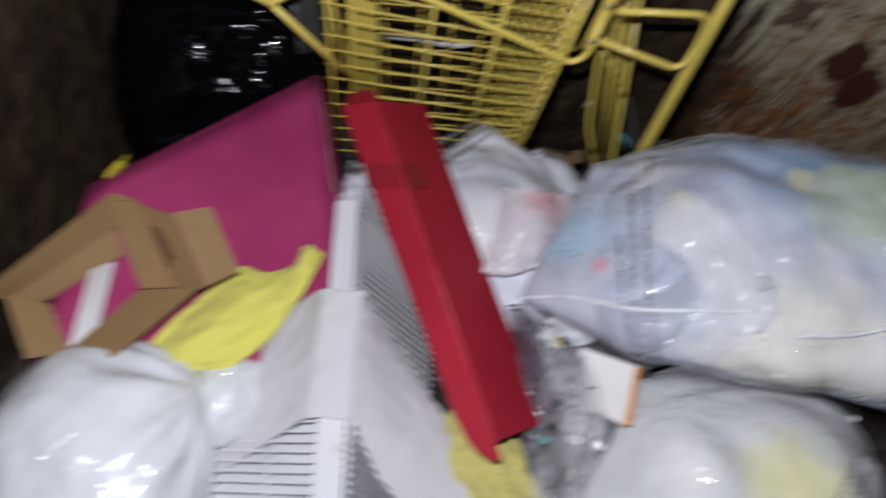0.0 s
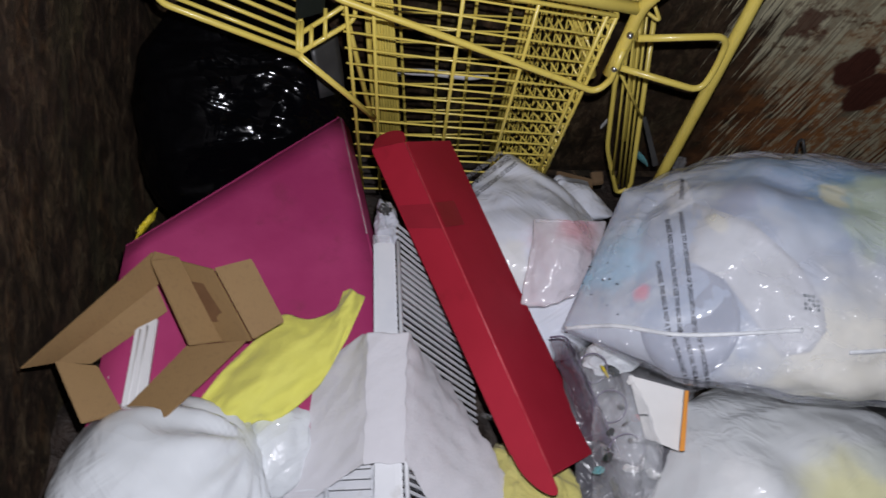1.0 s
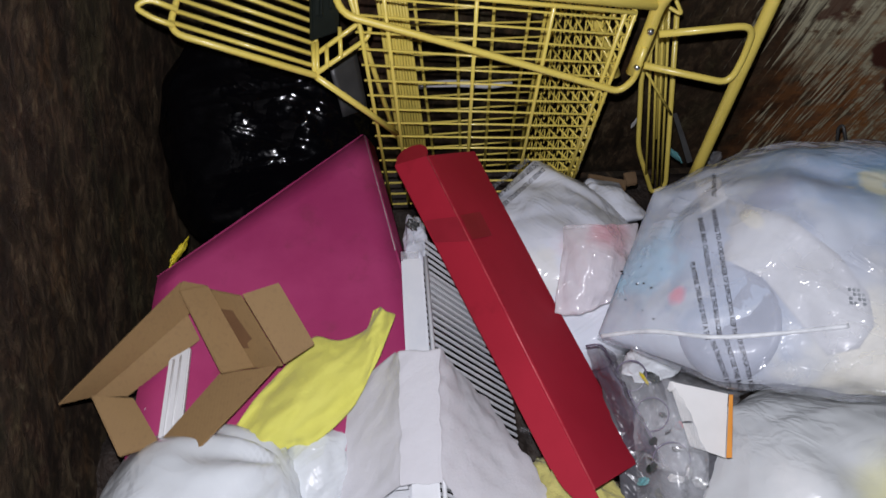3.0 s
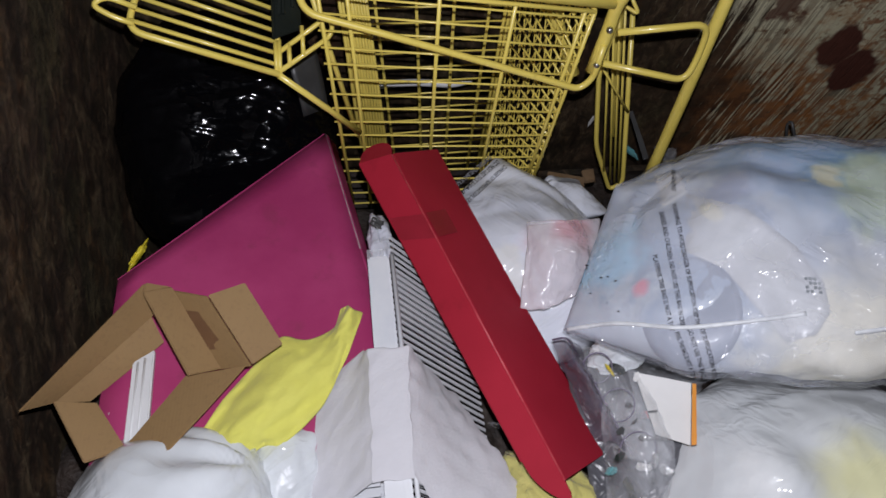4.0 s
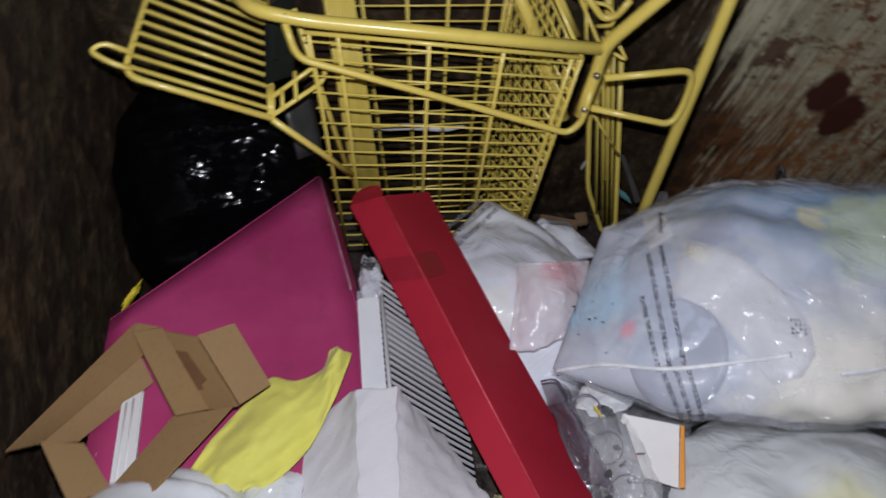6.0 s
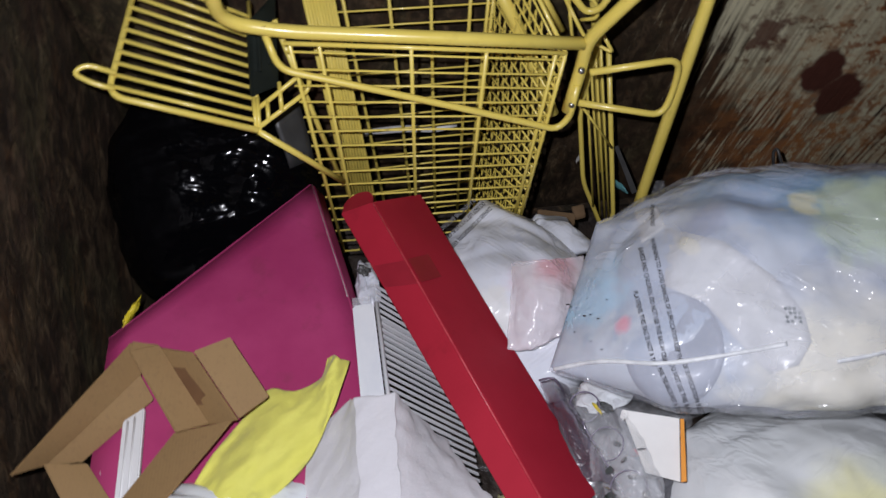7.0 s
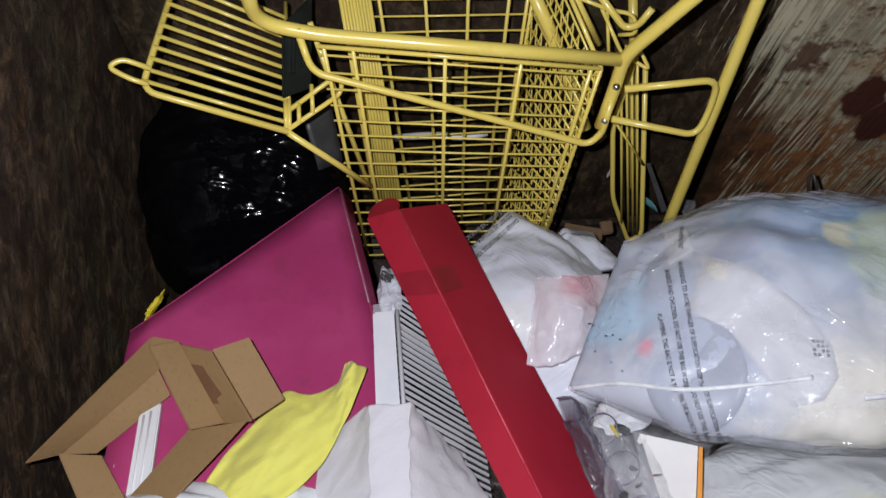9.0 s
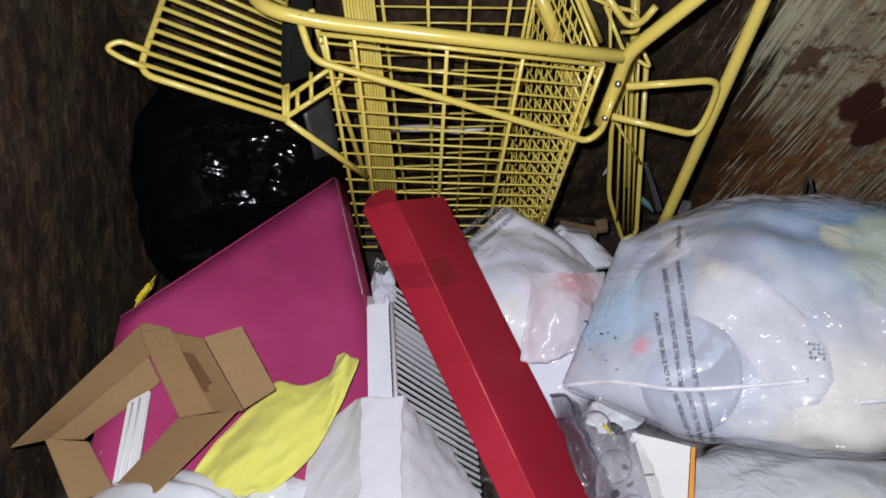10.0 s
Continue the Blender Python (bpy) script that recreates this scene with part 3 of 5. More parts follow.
def seat_flap():
    """The cart's folding wire flap with its moulded plate."""
    flap = thing("cart_flap", "yellow wire child-seat flap of the cart with a black moulded plate", "cart flap")
    a, b, c, d = [Vector(q) for q in ((-0.395, 1.092, 1.000), (-0.441, 0.874, 0.951), (-0.231, 0.843, 0.873), (-0.242, 1.090, 0.916))]
    frame_rod = part("frame_rod", tube(rounded([a, b, c], 0.025), 0.0052, 10), M_YELLOW, flap, smooth=True)
    part("rod", tube([d, c], 0.004, 8), M_YELLOW, flap, smooth=True)
    for k in range(11):
        f = 0.06 + 0.088 * k
        part("rod", tube([lerp(b, a, f) + Vector((0, 0, 0.004)), lerp(c, d, f * 0.92 + 0.01)], 0.0036, 7), M_YELLOW, frame_rod, smooth=True)
    part("hook", tube(rounded([(-0.424, 0.900, 0.968), (-0.462, 0.904, 0.988), (-0.482, 0.891, 0.986), (-0.456, 0.881, 0.971), (-0.430, 0.880, 0.956)], 0.016), 0.0042, 8), M_YELLOW, flap, "", True)
    part("strut", tube([(-0.231, 0.841, 0.872), (-0.166, 0.848, 0.776), (-0.122, 0.863, 0.691)], 0.0052, 10), M_YELLOW, flap, "", True)
    rung = part("ladder_rod", tube(rounded([(-0.236, 0.872, 0.885), (-0.154, 0.932, 0.900), (-0.147, 0.926, 0.884), (-0.154, 0.916, 0.872), (-0.230, 0.847, 0.876)], 0.01), 0.004, 8), M_YELLOW, flap, "", True)
    for q, w in (((-0.215, 0.888, 0.890), (-0.215, 0.857, 0.876)), ((-0.194, 0.915, 0.900), (-0.194, 0.875, 0.878)), ((-0.229, 0.890, 0.897), (-0.230, 0.841, 0.872)), ((-0.235, 0.888, 0.896), (-0.235, 0.844, 0.874))):
        part("rung", tube([q, w], 0.0036, 7), M_YELLOW, rung, "", True)
    plate = part("plate", slab([(-0.239, 1.004, 0.945), (-0.199, 1.089, 0.927), (-0.201, 0.919, 0.886), (-0.240, 0.885, 0.903)], 0.008, 0.002), M_BLACKPL, flap, "black moulded plastic plate")
    for k in range(3):
        part("rib", slab([(-0.229, 0.990, 0.939), (-0.224, 0.995, 0.939), (-0.225, 0.926, 0.916), (-0.230, 0.921, 0.916)], 0.004, 0.001) if k == 0 else tube([lerp((-0.219, 0.996, 0.939), (-0.206, 1.018, 0.936), k - 1), lerp((-0.220, 0.926, 0.916), (-0.206, 0.941, 0.915), k - 1)], 0.003, 6), M_BLACKPL, plate)
    return flap


seat_flap()
bm = slab([(-0.246, 1.007, 0.710), (-0.194, 1.054, 0.716), (-0.184, 0.979, 0.622), (-0.231, 0.955, 0.631)], 0.003, 0, None, 4, 0.02)
tagged(part("plastic_sheet", bm, M_GREYPL, smooth=True), "torn grey plastic sheet under the cart flap", "plastic sheet")

# ---- boxes ----


def magenta_box():
    box = thing("magenta_box", "flat magenta cardboard box with worn edges, leaning on the rubbish", "box")
    tip, left = Vector((-0.189, 0.917, 0.619)), Vector((-0.540, 0.588, 0.673))
    low, lowl = Vector((-0.053, 0.307, 0.657)), Vector((-0.515, 0.276, 0.695))
    left = lerp(left, tip, 0.07)
    part("front_face", slab([tip, low, lowl, left], 0.004, 0.001, None, 10, 0.004), M_MAGENTA, box, "", True)
    n = (low - tip).cross(left - tip).normalized()
    n = n if n.z > 0 else -n
    out = (tip - left).normalized() * 0.022 - n * 0.05
    part("side_face", slab([tip - n * 0.002, tip + out, low + out, low - n * 0.002], 0.004, 0.001, None, 6, 0.003), M_MAGENTA, box, "", True)
    part("worn_edge", tube([tip, lerp(tip, low, 0.2), lerp(tip, low, 0.42)], 0.0022, 6), M_WORN, box, "worn pale board edge", True)
    part("worn_edge", tube([tip + out, lerp(tip, low, 0.2) + out * 1.02, lerp(tip, low, 0.42) + out], 0.0022, 6), M_WORN, box, "worn pale board edge", True)
    part("tape", slab([(-0.117, 0.619, 0.704), (-0.090, 0.624, 0.695), (-0.089, 0.597, 0.690), (-0.116, 0.589, 0.697)], 0.0008, 0, None, 5, 0.008), M_CLEAR, box, "crumpled clear tape")
    part("back_face", slab([tip - n * 0.055, low - n * 0.055, lowl - n * 0.055, left - n * 0.055], 0.004), M_MAGENTA, box)
    part("top_face", slab([tip, left, left - n * 0.055, tip - n * 0.055], 0.004), M_MAGENTA, box)
    return box


magenta_box()


def red_box():
    box = thing("red_box", "long red cardboard carton with brown tape and open flaps", "box")
    l, c, r = [Vector(q) for q in ((-0.120, 0.755, 0.748), (-0.067, 0.745, 0.783), (0.010, 0.824, 0.679))]
    lb, cb, rb = [Vector(q) for q in ((0.086, 0.263, 0.715), (0.138, 0.229, 0.733), (0.222, 0.285, 0.638))]
    part("left_face", slab([l, c, cb, lb], 0.003, 0, None, 8, 0.0012, 3), M_RED, box)
    top = part("right_face", slab([c, r, rb, cb], 0.003, 0, None, 8, 0.0012, 5), M_RED, box)
    down = (l - c) * 0.98
    # far and under faces: their shade is painted, a darker copy of the red
    part("far_face", slab([r, r + down, rb + down, rb], 0.003), M_RED_SHADED, box)
    part("under_face", slab([r + down, l, lb, rb + down], 0.003), M_RED_SHADED, box)
    # a thin tube paints the highlight along the crease
    part("crease", tube([c + Vector((0, -0.001, 0.001)), cb + Vector((0, -0.001, 0.001))], 0.0013, 6), M_CREASE, box, "pale crease with its edge highlight painted on", True)
    # rounded tuck flaps at both ends
    for a, b, way, size in ((l, c, l - lb, 0.034), (cb, lb, lb - l, 0.04)):
        way = way.normalized()
        if size < 0.04:
            back = (c - l).cross(lb - l).normalized()
            way, size = (way + (back if back.z < 0 else -back) * 0.8).normalized(), 0.05
        bm = bmesh.new()
        rim = [a.lerp(b, 0.5 - 0.5 * math.cos(math.pi * k / 12)) + way * size * math.sin(math.pi * k / 12) ** 0.6 for k in range(13)]
        up = (b - a).cross(way).normalized() * 0.0015
        f = [bm.verts.new(q + up) for q in rim]
        g = [bm.verts.new(q - up) for q in rim]
        bm.faces.new(f)
        bm.faces.new(g[::-1])
        for k in range(13):
            bm.faces.new((f[k], g[k], g[(k + 1) % 13], f[(k + 1) % 13]))
        bmesh.ops.recalc_face_normals(bm, faces=bm.faces)
        part("tuck_flap", bm, M_RED, box)
    # tape round the crease
    n1 = (c - l).cross(lb - l).normalized()
    n2 = (r - c).cross(cb - c).normalized()
    n1 = n1 if n1.z > 0 else -n1
    n2 = n2 if n2.z > 0 else -n2
    fa, fb = 0.21, 0.29
    for (a, b, ab, bb, n, u0, u1) in ((l, c, lb, cb, n1, 0.05, 1.0), (c, r, cb, rb, n2, 0.0, 0.42)):
        q = [lerp(lerp(a, b, u), lerp(ab, bb, u), f) + n * 0.0042 for u, f in ((u0, fa), (u1, fa), (u1, fb), (u0, fb))]
        part("tape", slab(q, 0.0006), M_TAPE, top, "brown packing tape")
    return box


red_box()


def cardboard_box():
    """A small carton, opened at both ends, lying on its side."""
    box = thing("cardboard_box", "small open brown corrugated cardboard carton with raised flaps", "box")
    walls = {
        "back_wall": ((-0.408, 0.509, 0.847), (-0.581, 0.363, 0.780), (-0.563, 0.393, 0.722), (-0.420, 0.500, 0.765)),
        "inner_back": ((-0.426, 0.502, 0.766), (-0.567, 0.394, 0.722), (-0.529, 0.406, 0.683), (-0.422, 0.482, 0.707)),
        "end_wall": ((-0.536, 0.372, 0.785), (-0.494, 0.380, 0.746), (-0.447, 0.312, 0.746), (-0.488, 0.289, 0.776)),
        "front_wall": ((-0.372, 0.409, 0.751), (-0.280, 0.401, 0.792), (-0.385, 0.288, 0.781), (-0.453, 0.312, 0.740)),
        "flap": ((-0.408, 0.490, 0.853), (-0.366, 0.493, 0.861), (-0.310, 0.397, 0.801), (-0.357, 0.391, 0.797)),
        "middle_flap": ((-0.371, 0.497, 0.852), (-0.335, 0.506, 0.804), (-0.279, 0.415, 0.759), (-0.314, 0.401, 0.792)),
        "outer_flap": ((-0.335, 0.504, 0.807), (-0.274, 0.502, 0.843), (-0.228, 0.424, 0.806), (-0.280, 0.414, 0.762)),
    }
    high = Vector((0, 0, 1.85))
    for name, q in walls.items():
        walls[name] = [high + (Vector(v) - high) * (1 + 0.36 * max(0.0, v[2] - 0.69)) for v in q]
    # the flaps stand in a zigzag: down, steeply up, and down again
    for name, push in (("flap", (0, 0.03, 0.03, 0)), ("middle_flap", (0.03, -0.022, -0.022, 0.03)), ("outer_flap", (-0.022, 0.012, 0.012, -0.022))):
        walls[name] = [high + (v - high) * (1 + k) for v, k in zip(walls[name], push)]
    walls["top_fold"] = [walls["back_wall"][0], lerp(walls["back_wall"][0], walls["flap"][1], 0.9), walls["flap"][1], walls["flap"][0]]
    for k, (name, q) in enumerate(walls.items()):
        part(name, slab(q, 0.004, 0.0012, None, 5, 0.003, k), M_CARD, box, "", False)
    a, b, c, d = [Vector(v) for v in walls["middle_flap"]]
    up = (b - a).cross(d - a).normalized()
    up *= 0.0045 if up.z > 0 else -0.0045
    part("tape", slab([lerp(a, d, 0.25).lerp(lerp(b, c, 0.25), 0.08) + up, lerp(a, d, 0.25).lerp(lerp(b, c, 0.25), 0.75) + up, lerp(a, d, 0.75).lerp(lerp(b, c, 0.75), 0.75) + up, lerp(a, d, 0.75).lerp(lerp(b, c, 0.75), 0.08) + up], 0.0006), M_TAPEB, box, "brown packing tape")
    return box


cardboard_box()
bm = slab([(-0.468, 0.454, 0.692), (-0.439, 0.474, 0.688), (-0.434, 0.331, 0.699), (-0.465, 0.313, 0.703)], 0.012, 0.002)
trim = tagged(part("trim_strip", bm, M_STRIP), "short white painted trim strip lying on the magenta box", "trim strip")
for f in (0.3, 0.62):
    part("ridge", tube([lerp((-0.468, 0.454, 0.692), (-0.439, 0.474, 0.688), f) + Vector((0, -0.006, 0.0115)), lerp((-0.465, 0.313, 0.703), (-0.434, 0.331, 0.699), f) + Vector((0, -0.006, 0.0115))], 0.0022, 8), M_STRIP, trim, "", True)

# ---- white plastic crate, standing on its edge ----


def crate():
    box = thing("white_crate", "white plastic slatted crate lying with one corner upwards, partly covered", "crate")
    top, low = Vector((-0.082, 0.595, 0.729)), Vector((-0.059, 0.092, 0.729))
    right, left = Vector((0.078, 0.348, 0.535)), Vector((-0.245, 0.204, 0.643))
    e = (low - top)
    wr, wl = (right - lerp(top, low, 0.62)), (left - lerp(top, low, 0.8))
    part("corner_strip", slab([(-0.115, 0.593, 0.709), (-0.082, 0.594, 0.709), (-0.061, 0.101, 0.711), (-0.101, 0.101, 0.707)], 0.02, 0.003), M_WHITEPL, box)
    rail = part("rail", tube([top + wr.normalized() * 0.008, low + wr.normalized() * 0.008], 0.0036, 8), M_WHITEPL, box, "", True)
    d = wl.normalized()
    dn = d.cross(e).normalized()
    dn = dn if dn.z < 0 else -dn
    part("inner_panel", slab([lerp(top, low, 0.66) + d * 0.03 + dn * 0.03, lerp(top, low, 0.66) + d * 0.25 + dn * 0.03, low + d * 0.25 + dn * 0.03, low + d * 0.03 + dn * 0.03], 0.002), M_WHITEPL, box, "pale inner panel of the crate")
    for way, count, tilt in ((wr, 46, 0.075), (wl, 36, 0.0)):
        d = way.normalized()
        for k in range(count):
            if not tilt and k < 24:
                continue
            a = lerp(top, low, k / count - (0.06 if tilt else 0)) + d * (0.008 if tilt else 0.05)
            b = a + d * 0.2 + e.normalized() * tilt
            n = d.cross(e).normalized() * 0.002
            h = e.normalized() * 0.0046
            part("slat", slab([a - h * 0.5, b - h * 0.5, b + h * 0.5, a + h * 0.5], 0.002), M_WHITEPL, rail)
        if tilt:
            sink = d.cross(e).normalized()
            sink = (sink if sink.z < 0 else -sink) * 0.028
            for k in range(38):
                a = lerp(top, low, (k + 0.5) / 46) + d * 0.02 + sink
                b = a + d * 0.17 + e.normalized() * 0.064
                h = e.normalized() * 0.0022
                part("inner_slat", slab([a - h, b - h, b + h, a + h], 0.002), M_WHITEPL, rail)
        if not tilt:
            part("cross_bar", tube([top + d * 0.12 + e * 0.7, low + d * 0.12], 0.003, 6), M_WHITEPL, rail, "", True)
    return box


crate()

# ---- soft sheets ----


def drape(rows, thick, folds, seed, sub=5, freq=9, run=None):
    """A soft sheet lofted over rows of points, with folds that run along run."""
    def spline(pts, n):
        out = []
        for i in range(len(pts) - 1):
            p0, p1, p2, p3 = pts[max(i - 1, 0)], pts[i], pts[i + 1], pts[min(i + 2, len(pts) - 1)]
            for s in range(n):
                f = s / n
                out.append(0.5 * (2 * p1 + (p2 - p0) * f + (2 * p0 - 5 * p1 + 4 * p2 - p3) * f * f + (3 * p1 - p0 - 3 * p2 + p3) * f ** 3))
        return out + [pts[-1]]
    grid = [spline([Vector(q) for q in r], sub) for r in rows]
    cols = [spline([r[i] for r in grid], sub) for i in range(len(grid[0]))]
    bm = bmesh.new()
    off = Vector((seed * 2.3, seed * 1.1, 0))
    faces = []
    for side in (0, 1):
        vs = []
        for i, col in enumerate(cols):
            line = []
            for j, q in enumerate(col):
                e = q + off
                if run:
                    e = e - Vector(run).normalized() * (q.dot(Vector(run).normalized()) * 0.72)
                h = folds * (noise.noise(Vector((e.x * freq * 1.6, e.y * freq * 0.6, e.z * freq))) + 0.5 * abs(noise.noise(e * freq * 2.5)) + 0.25 * noise.noise(e * freq * 6))
                edge = 0.004 * noise.noise(e * 60)
                line.append(bm.verts.new(q + Vector((edge, edge, 0)) + Vector((0, -0.53, 0.85)) * (h - side * thick)))
            vs.append(line)
        faces.append(vs)
    f, g = faces
    nu, nv = len(f) - 1, len(f[0]) - 1
    for i in range(nu):
        for j in range(nv):
            bm.faces.new((f[i][j], f[i + 1][j], f[i + 1][j + 1], f[i][j + 1]))
            bm.faces.new((g[i][j], g[i][j + 1], g[i + 1][j + 1], g[i + 1][j]))
    rim = [(i, 0) for i in range(nu)] + [(nu, j) for j in range(nv)] + [(i, nv) for i in range(nu, 0, -1)] + [(0, j) for j in range(nv, 0, -1)]
    for k in range(len(rim)):
        (i, j), (p, q) = rim[k], rim[(k + 1) % len(rim)]
        bm.faces.new((f[i][j], g[i][j], g[p][q], f[p][q]))
    bmesh.ops.recalc_face_normals(bm, faces=bm.faces)
    return bm


# ---- bags ----


def pillow(seam_a, seam_b, knot, lift, width, seed, lumps=0.012, ripple=0.006, gather=0.02, end=0.8, scale=1.0, res=(150, 110), seam_thick=0.004, square=2.5, blunt=2.6):
    """A filled plastic sack: a flat seam from seam_a to seam_b at its bottom, swollen in the middle, gathered at the knot.
    lift: half its thickness, as a vector; width: half its width where it is fullest."""
    a, b, k, lift = Vector(seam_a), Vector(seam_b), Vector(knot), Vector(lift)
    m = (a + b) / 2
    half = (b - a) / 2
    along = k - m
    side_end = (half - along.normalized() * half.dot(along.normalized())).normalized()
    bm = bmesh.new()
    nu, nv = res
    off = Vector((seed * 3.7, seed * 1.9, seed * 5.3))
    rings = []
    for i in range(nu + 1):
        u = i / nu
        grow = math.sin(math.pi / 2 * min(1, u / 0.5))
        tail = 1.0 if u < end else max(0.0, 1 - ((u - end) / (1 - end)) ** blunt) ** 0.5
        w = (half.length * (1 - grow) + width * grow) * (tail * 0.93 + 0.07)
        t = (seam_thick / lift.length + (1 - seam_thick / lift.length) * math.sin(math.pi / 2 * min(1, u / 0.42)) ** 0.8) * (tail * 0.9 + 0.1)
        dirn = half.normalized().lerp(side_end, min(1, u / 0.4)).normalized()
        ring = []
        for j in range(nv):
            v = 2 * math.pi * j / nv
            c, d = math.cos(v), math.sin(v)
            c, d = math.copysign(abs(c) ** (2 / square), c), math.copysign(abs(d) ** (2 / square), d)
            q = m + along * u + dirn * w * c * scale + lift * t * d * scale
            n = (dirn * c * lift.length + lift.normalized() * d * width).normalized()
            e = q + off
            h = lumps * (noise.noise(e * 7) + 0.55 * noise.noise(e * 15)) * min(1, 0.15 + u * 2.5)
            h -= ripple * max(0, 0.32 - abs(noise.noise(Vector((e.x * 5, e.y * 9, e.z * 14))))) * 3
            h += ripple * 0.9 * math.sin(c * 9 + 4 * noise.noise(e * 6)) * max(0, 1 - u / 0.35) * min(1, u * 12)
            h += gather * math.sin(v * 9 + 2.5 * noise.noise(e * 5)) * max(0, (u - 0.72) / 0.28) ** 2 * tail
            h += 0.0015 * noise.noise(e * 45)
            ring.append(bm.verts.new(q + n * h))
        rings.append(ring)
    for i in range(nu):
        for j in range(nv):
            bm.faces.new((rings[i][j], rings[i + 1][j], rings[i + 1][(j + 1) % nv], rings[i][(j + 1) % nv]))
    bm.faces.new(rings[0])
    bm.faces.new(rings[-1][::-1])
    bmesh.ops.recalc_face_normals(bm, faces=bm.faces)
    return bm


def over(ob):
    """Lays a point on the film of a bag, straight down the view from above the open container."""
    tree = BVHTree.FromPolygons([v.co for v in ob.data.vertices], [p.vertices for p in ob.data.polygons])
    eye = Vector((0, 0, 1.85))

    def lay(q, gap=0.0006):
        way = (Vector(q) - eye).normalized()
        hit, normal, _, _ = tree.ray_cast(eye, way)
        return (hit - way * gap) if hit else Vector(q)

    return lay


def ribbon(points, width, lay=None, name="band", material=None, parent=None, label="", steps=40, thick=0.0003):
    """A narrow strip along points, laid on a surface where lay is given."""
    pts = [Vector(q) for q in points]
    seg = []
    for i in range(len(pts) - 1):
        p0, p1, p2, p3 = pts[max(i - 1, 0)], pts[i], pts[i + 1], pts[min(i + 2, len(pts) - 1)]
        for s in range(steps // (len(pts) - 1)):
            f = s / (steps // (len(pts) - 1))
            seg.append(0.5 * (2 * p1 + (p2 - p0) * f + (2 * p0 - 5 * p1 + 4 * p2 - p3) * f * f + (3 * p1 - p0 - 3 * p2 + p3) * f ** 3))
    seg.append(pts[-1])
    bm = bmesh.new()
    rows = []
    for i, q in enumerate(seg):
        d = (seg[min(i + 1, len(seg) - 1)] - seg[max(i - 1, 0)]).normalized()
        s = d.cross(Vector((0, 0.5, -0.85))).normalized() * width / 2 * (1 + 0.25 * noise.noise(q * 40))
        up = d.cross(s).normalized() * thick
        l, r = q - s, q + s
        if lay:
            l, r = lay(l), lay(r)
            up = Vector((0, -0.5, 0.85)) * thick
        rows.append([bm.verts.new(x) for x in (l + up, r + up, r - up, l - up)])
    for i in range(len(rows) - 1):
        for k in range(4):
            bm.faces.new((rows[i][k], rows[i + 1][k], rows[i + 1][(k + 1) % 4], rows[i][(k + 1) % 4]))
    bm.faces.new(rows[0])
    bm.faces.new(rows[-1][::-1])
    bmesh.ops.recalc_face_normals(bm, faces=bm.faces)
    return part(name, bm, material, parent, label, True)


def lettering(text, start, end, size, lay, parent):
    """A line of print that runs from start to end on a surface."""
    cu = bpy.data.curves.new("print", "FONT")
    cu.body, cu.size = text, 1.0
    cu.resolution_u, cu.offset = 2, 0.022
    tmp = bpy.data.objects.new("print", cu)
    scene.collection.objects.link(tmp)
    me = bpy.data.meshes.new_from_object(tmp.evaluated_get(bpy.context.evaluated_depsgraph_get()))
    bpy.data.objects.remove(tmp)
    a, b = Vector(start), Vector(end)
    long = max(v.co.x for v in me.vertices)
    d = (b - a) / long
    up = (b - a).cross(Vector((0, 0.53, -0.85))).normalized() * size
    for v in me.vertices:
        v.co = lay(a + d * v.co.x + up * (v.co.y - 0.35))
    me.materials.append(M_INK)
    ob = new("print", me)
    ob.parent = parent
    ob["label"] = "black printed warning text"
    return ob


def contents_look():
    n = Net("mixed_bag_contents")
    col = n.mix(n.step(n.noise(6, 4, 0.55, None, 0.8), 0.46, 0.56), (0.4, 0.46, 0.56), (0.56, 0.6, 0.66))
    for centre, radius, colour, soft, wob in (
        ((0.600, 0.655, 0.842), 0.13, (0.16, 0.36, 0.6), 0.6, 0.12),
        ((0.530, 0.690, 0.850), 0.085, (0.22, 0.42, 0.64), 0.6, 0.1),
        ((0.470, 0.620, 0.862), 0.06, (0.36, 0.47, 0.64), 0.5, 0.12),
        ((0.640, 0.560, 0.862), 0.09, (0.6, 0.72, 0.5), 0.35, 0.14),
        ((0.560, 0.600, 0.880), 0.03, (0.78, 0.76, 0.5), 0.3, 0.1),
        ((0.530, 0.330, 0.840), 0.13, (0.82, 0.78, 0.64), 0.4, 0.15),
        ((0.410, 0.587, 0.868), 0.035, (0.36, 0.4, 0.52), 0.5, 0.1),
        ((0.250, 0.541, 0.770), 0.055, (0.4, 0.62, 0.78), 0.5, 0.1),
        ((0.275, 0.474, 0.805), 0.014, (0.8, 0.3, 0.38), 0.4, 0.03),
    ):
        col = n.mix(n.ball(centre, radius, soft, wob), col, colour)
    n.bump(n.noise(9, 3), 0.3, 0.02)
    return n.set(Base_Color=col, Roughness=0.5)


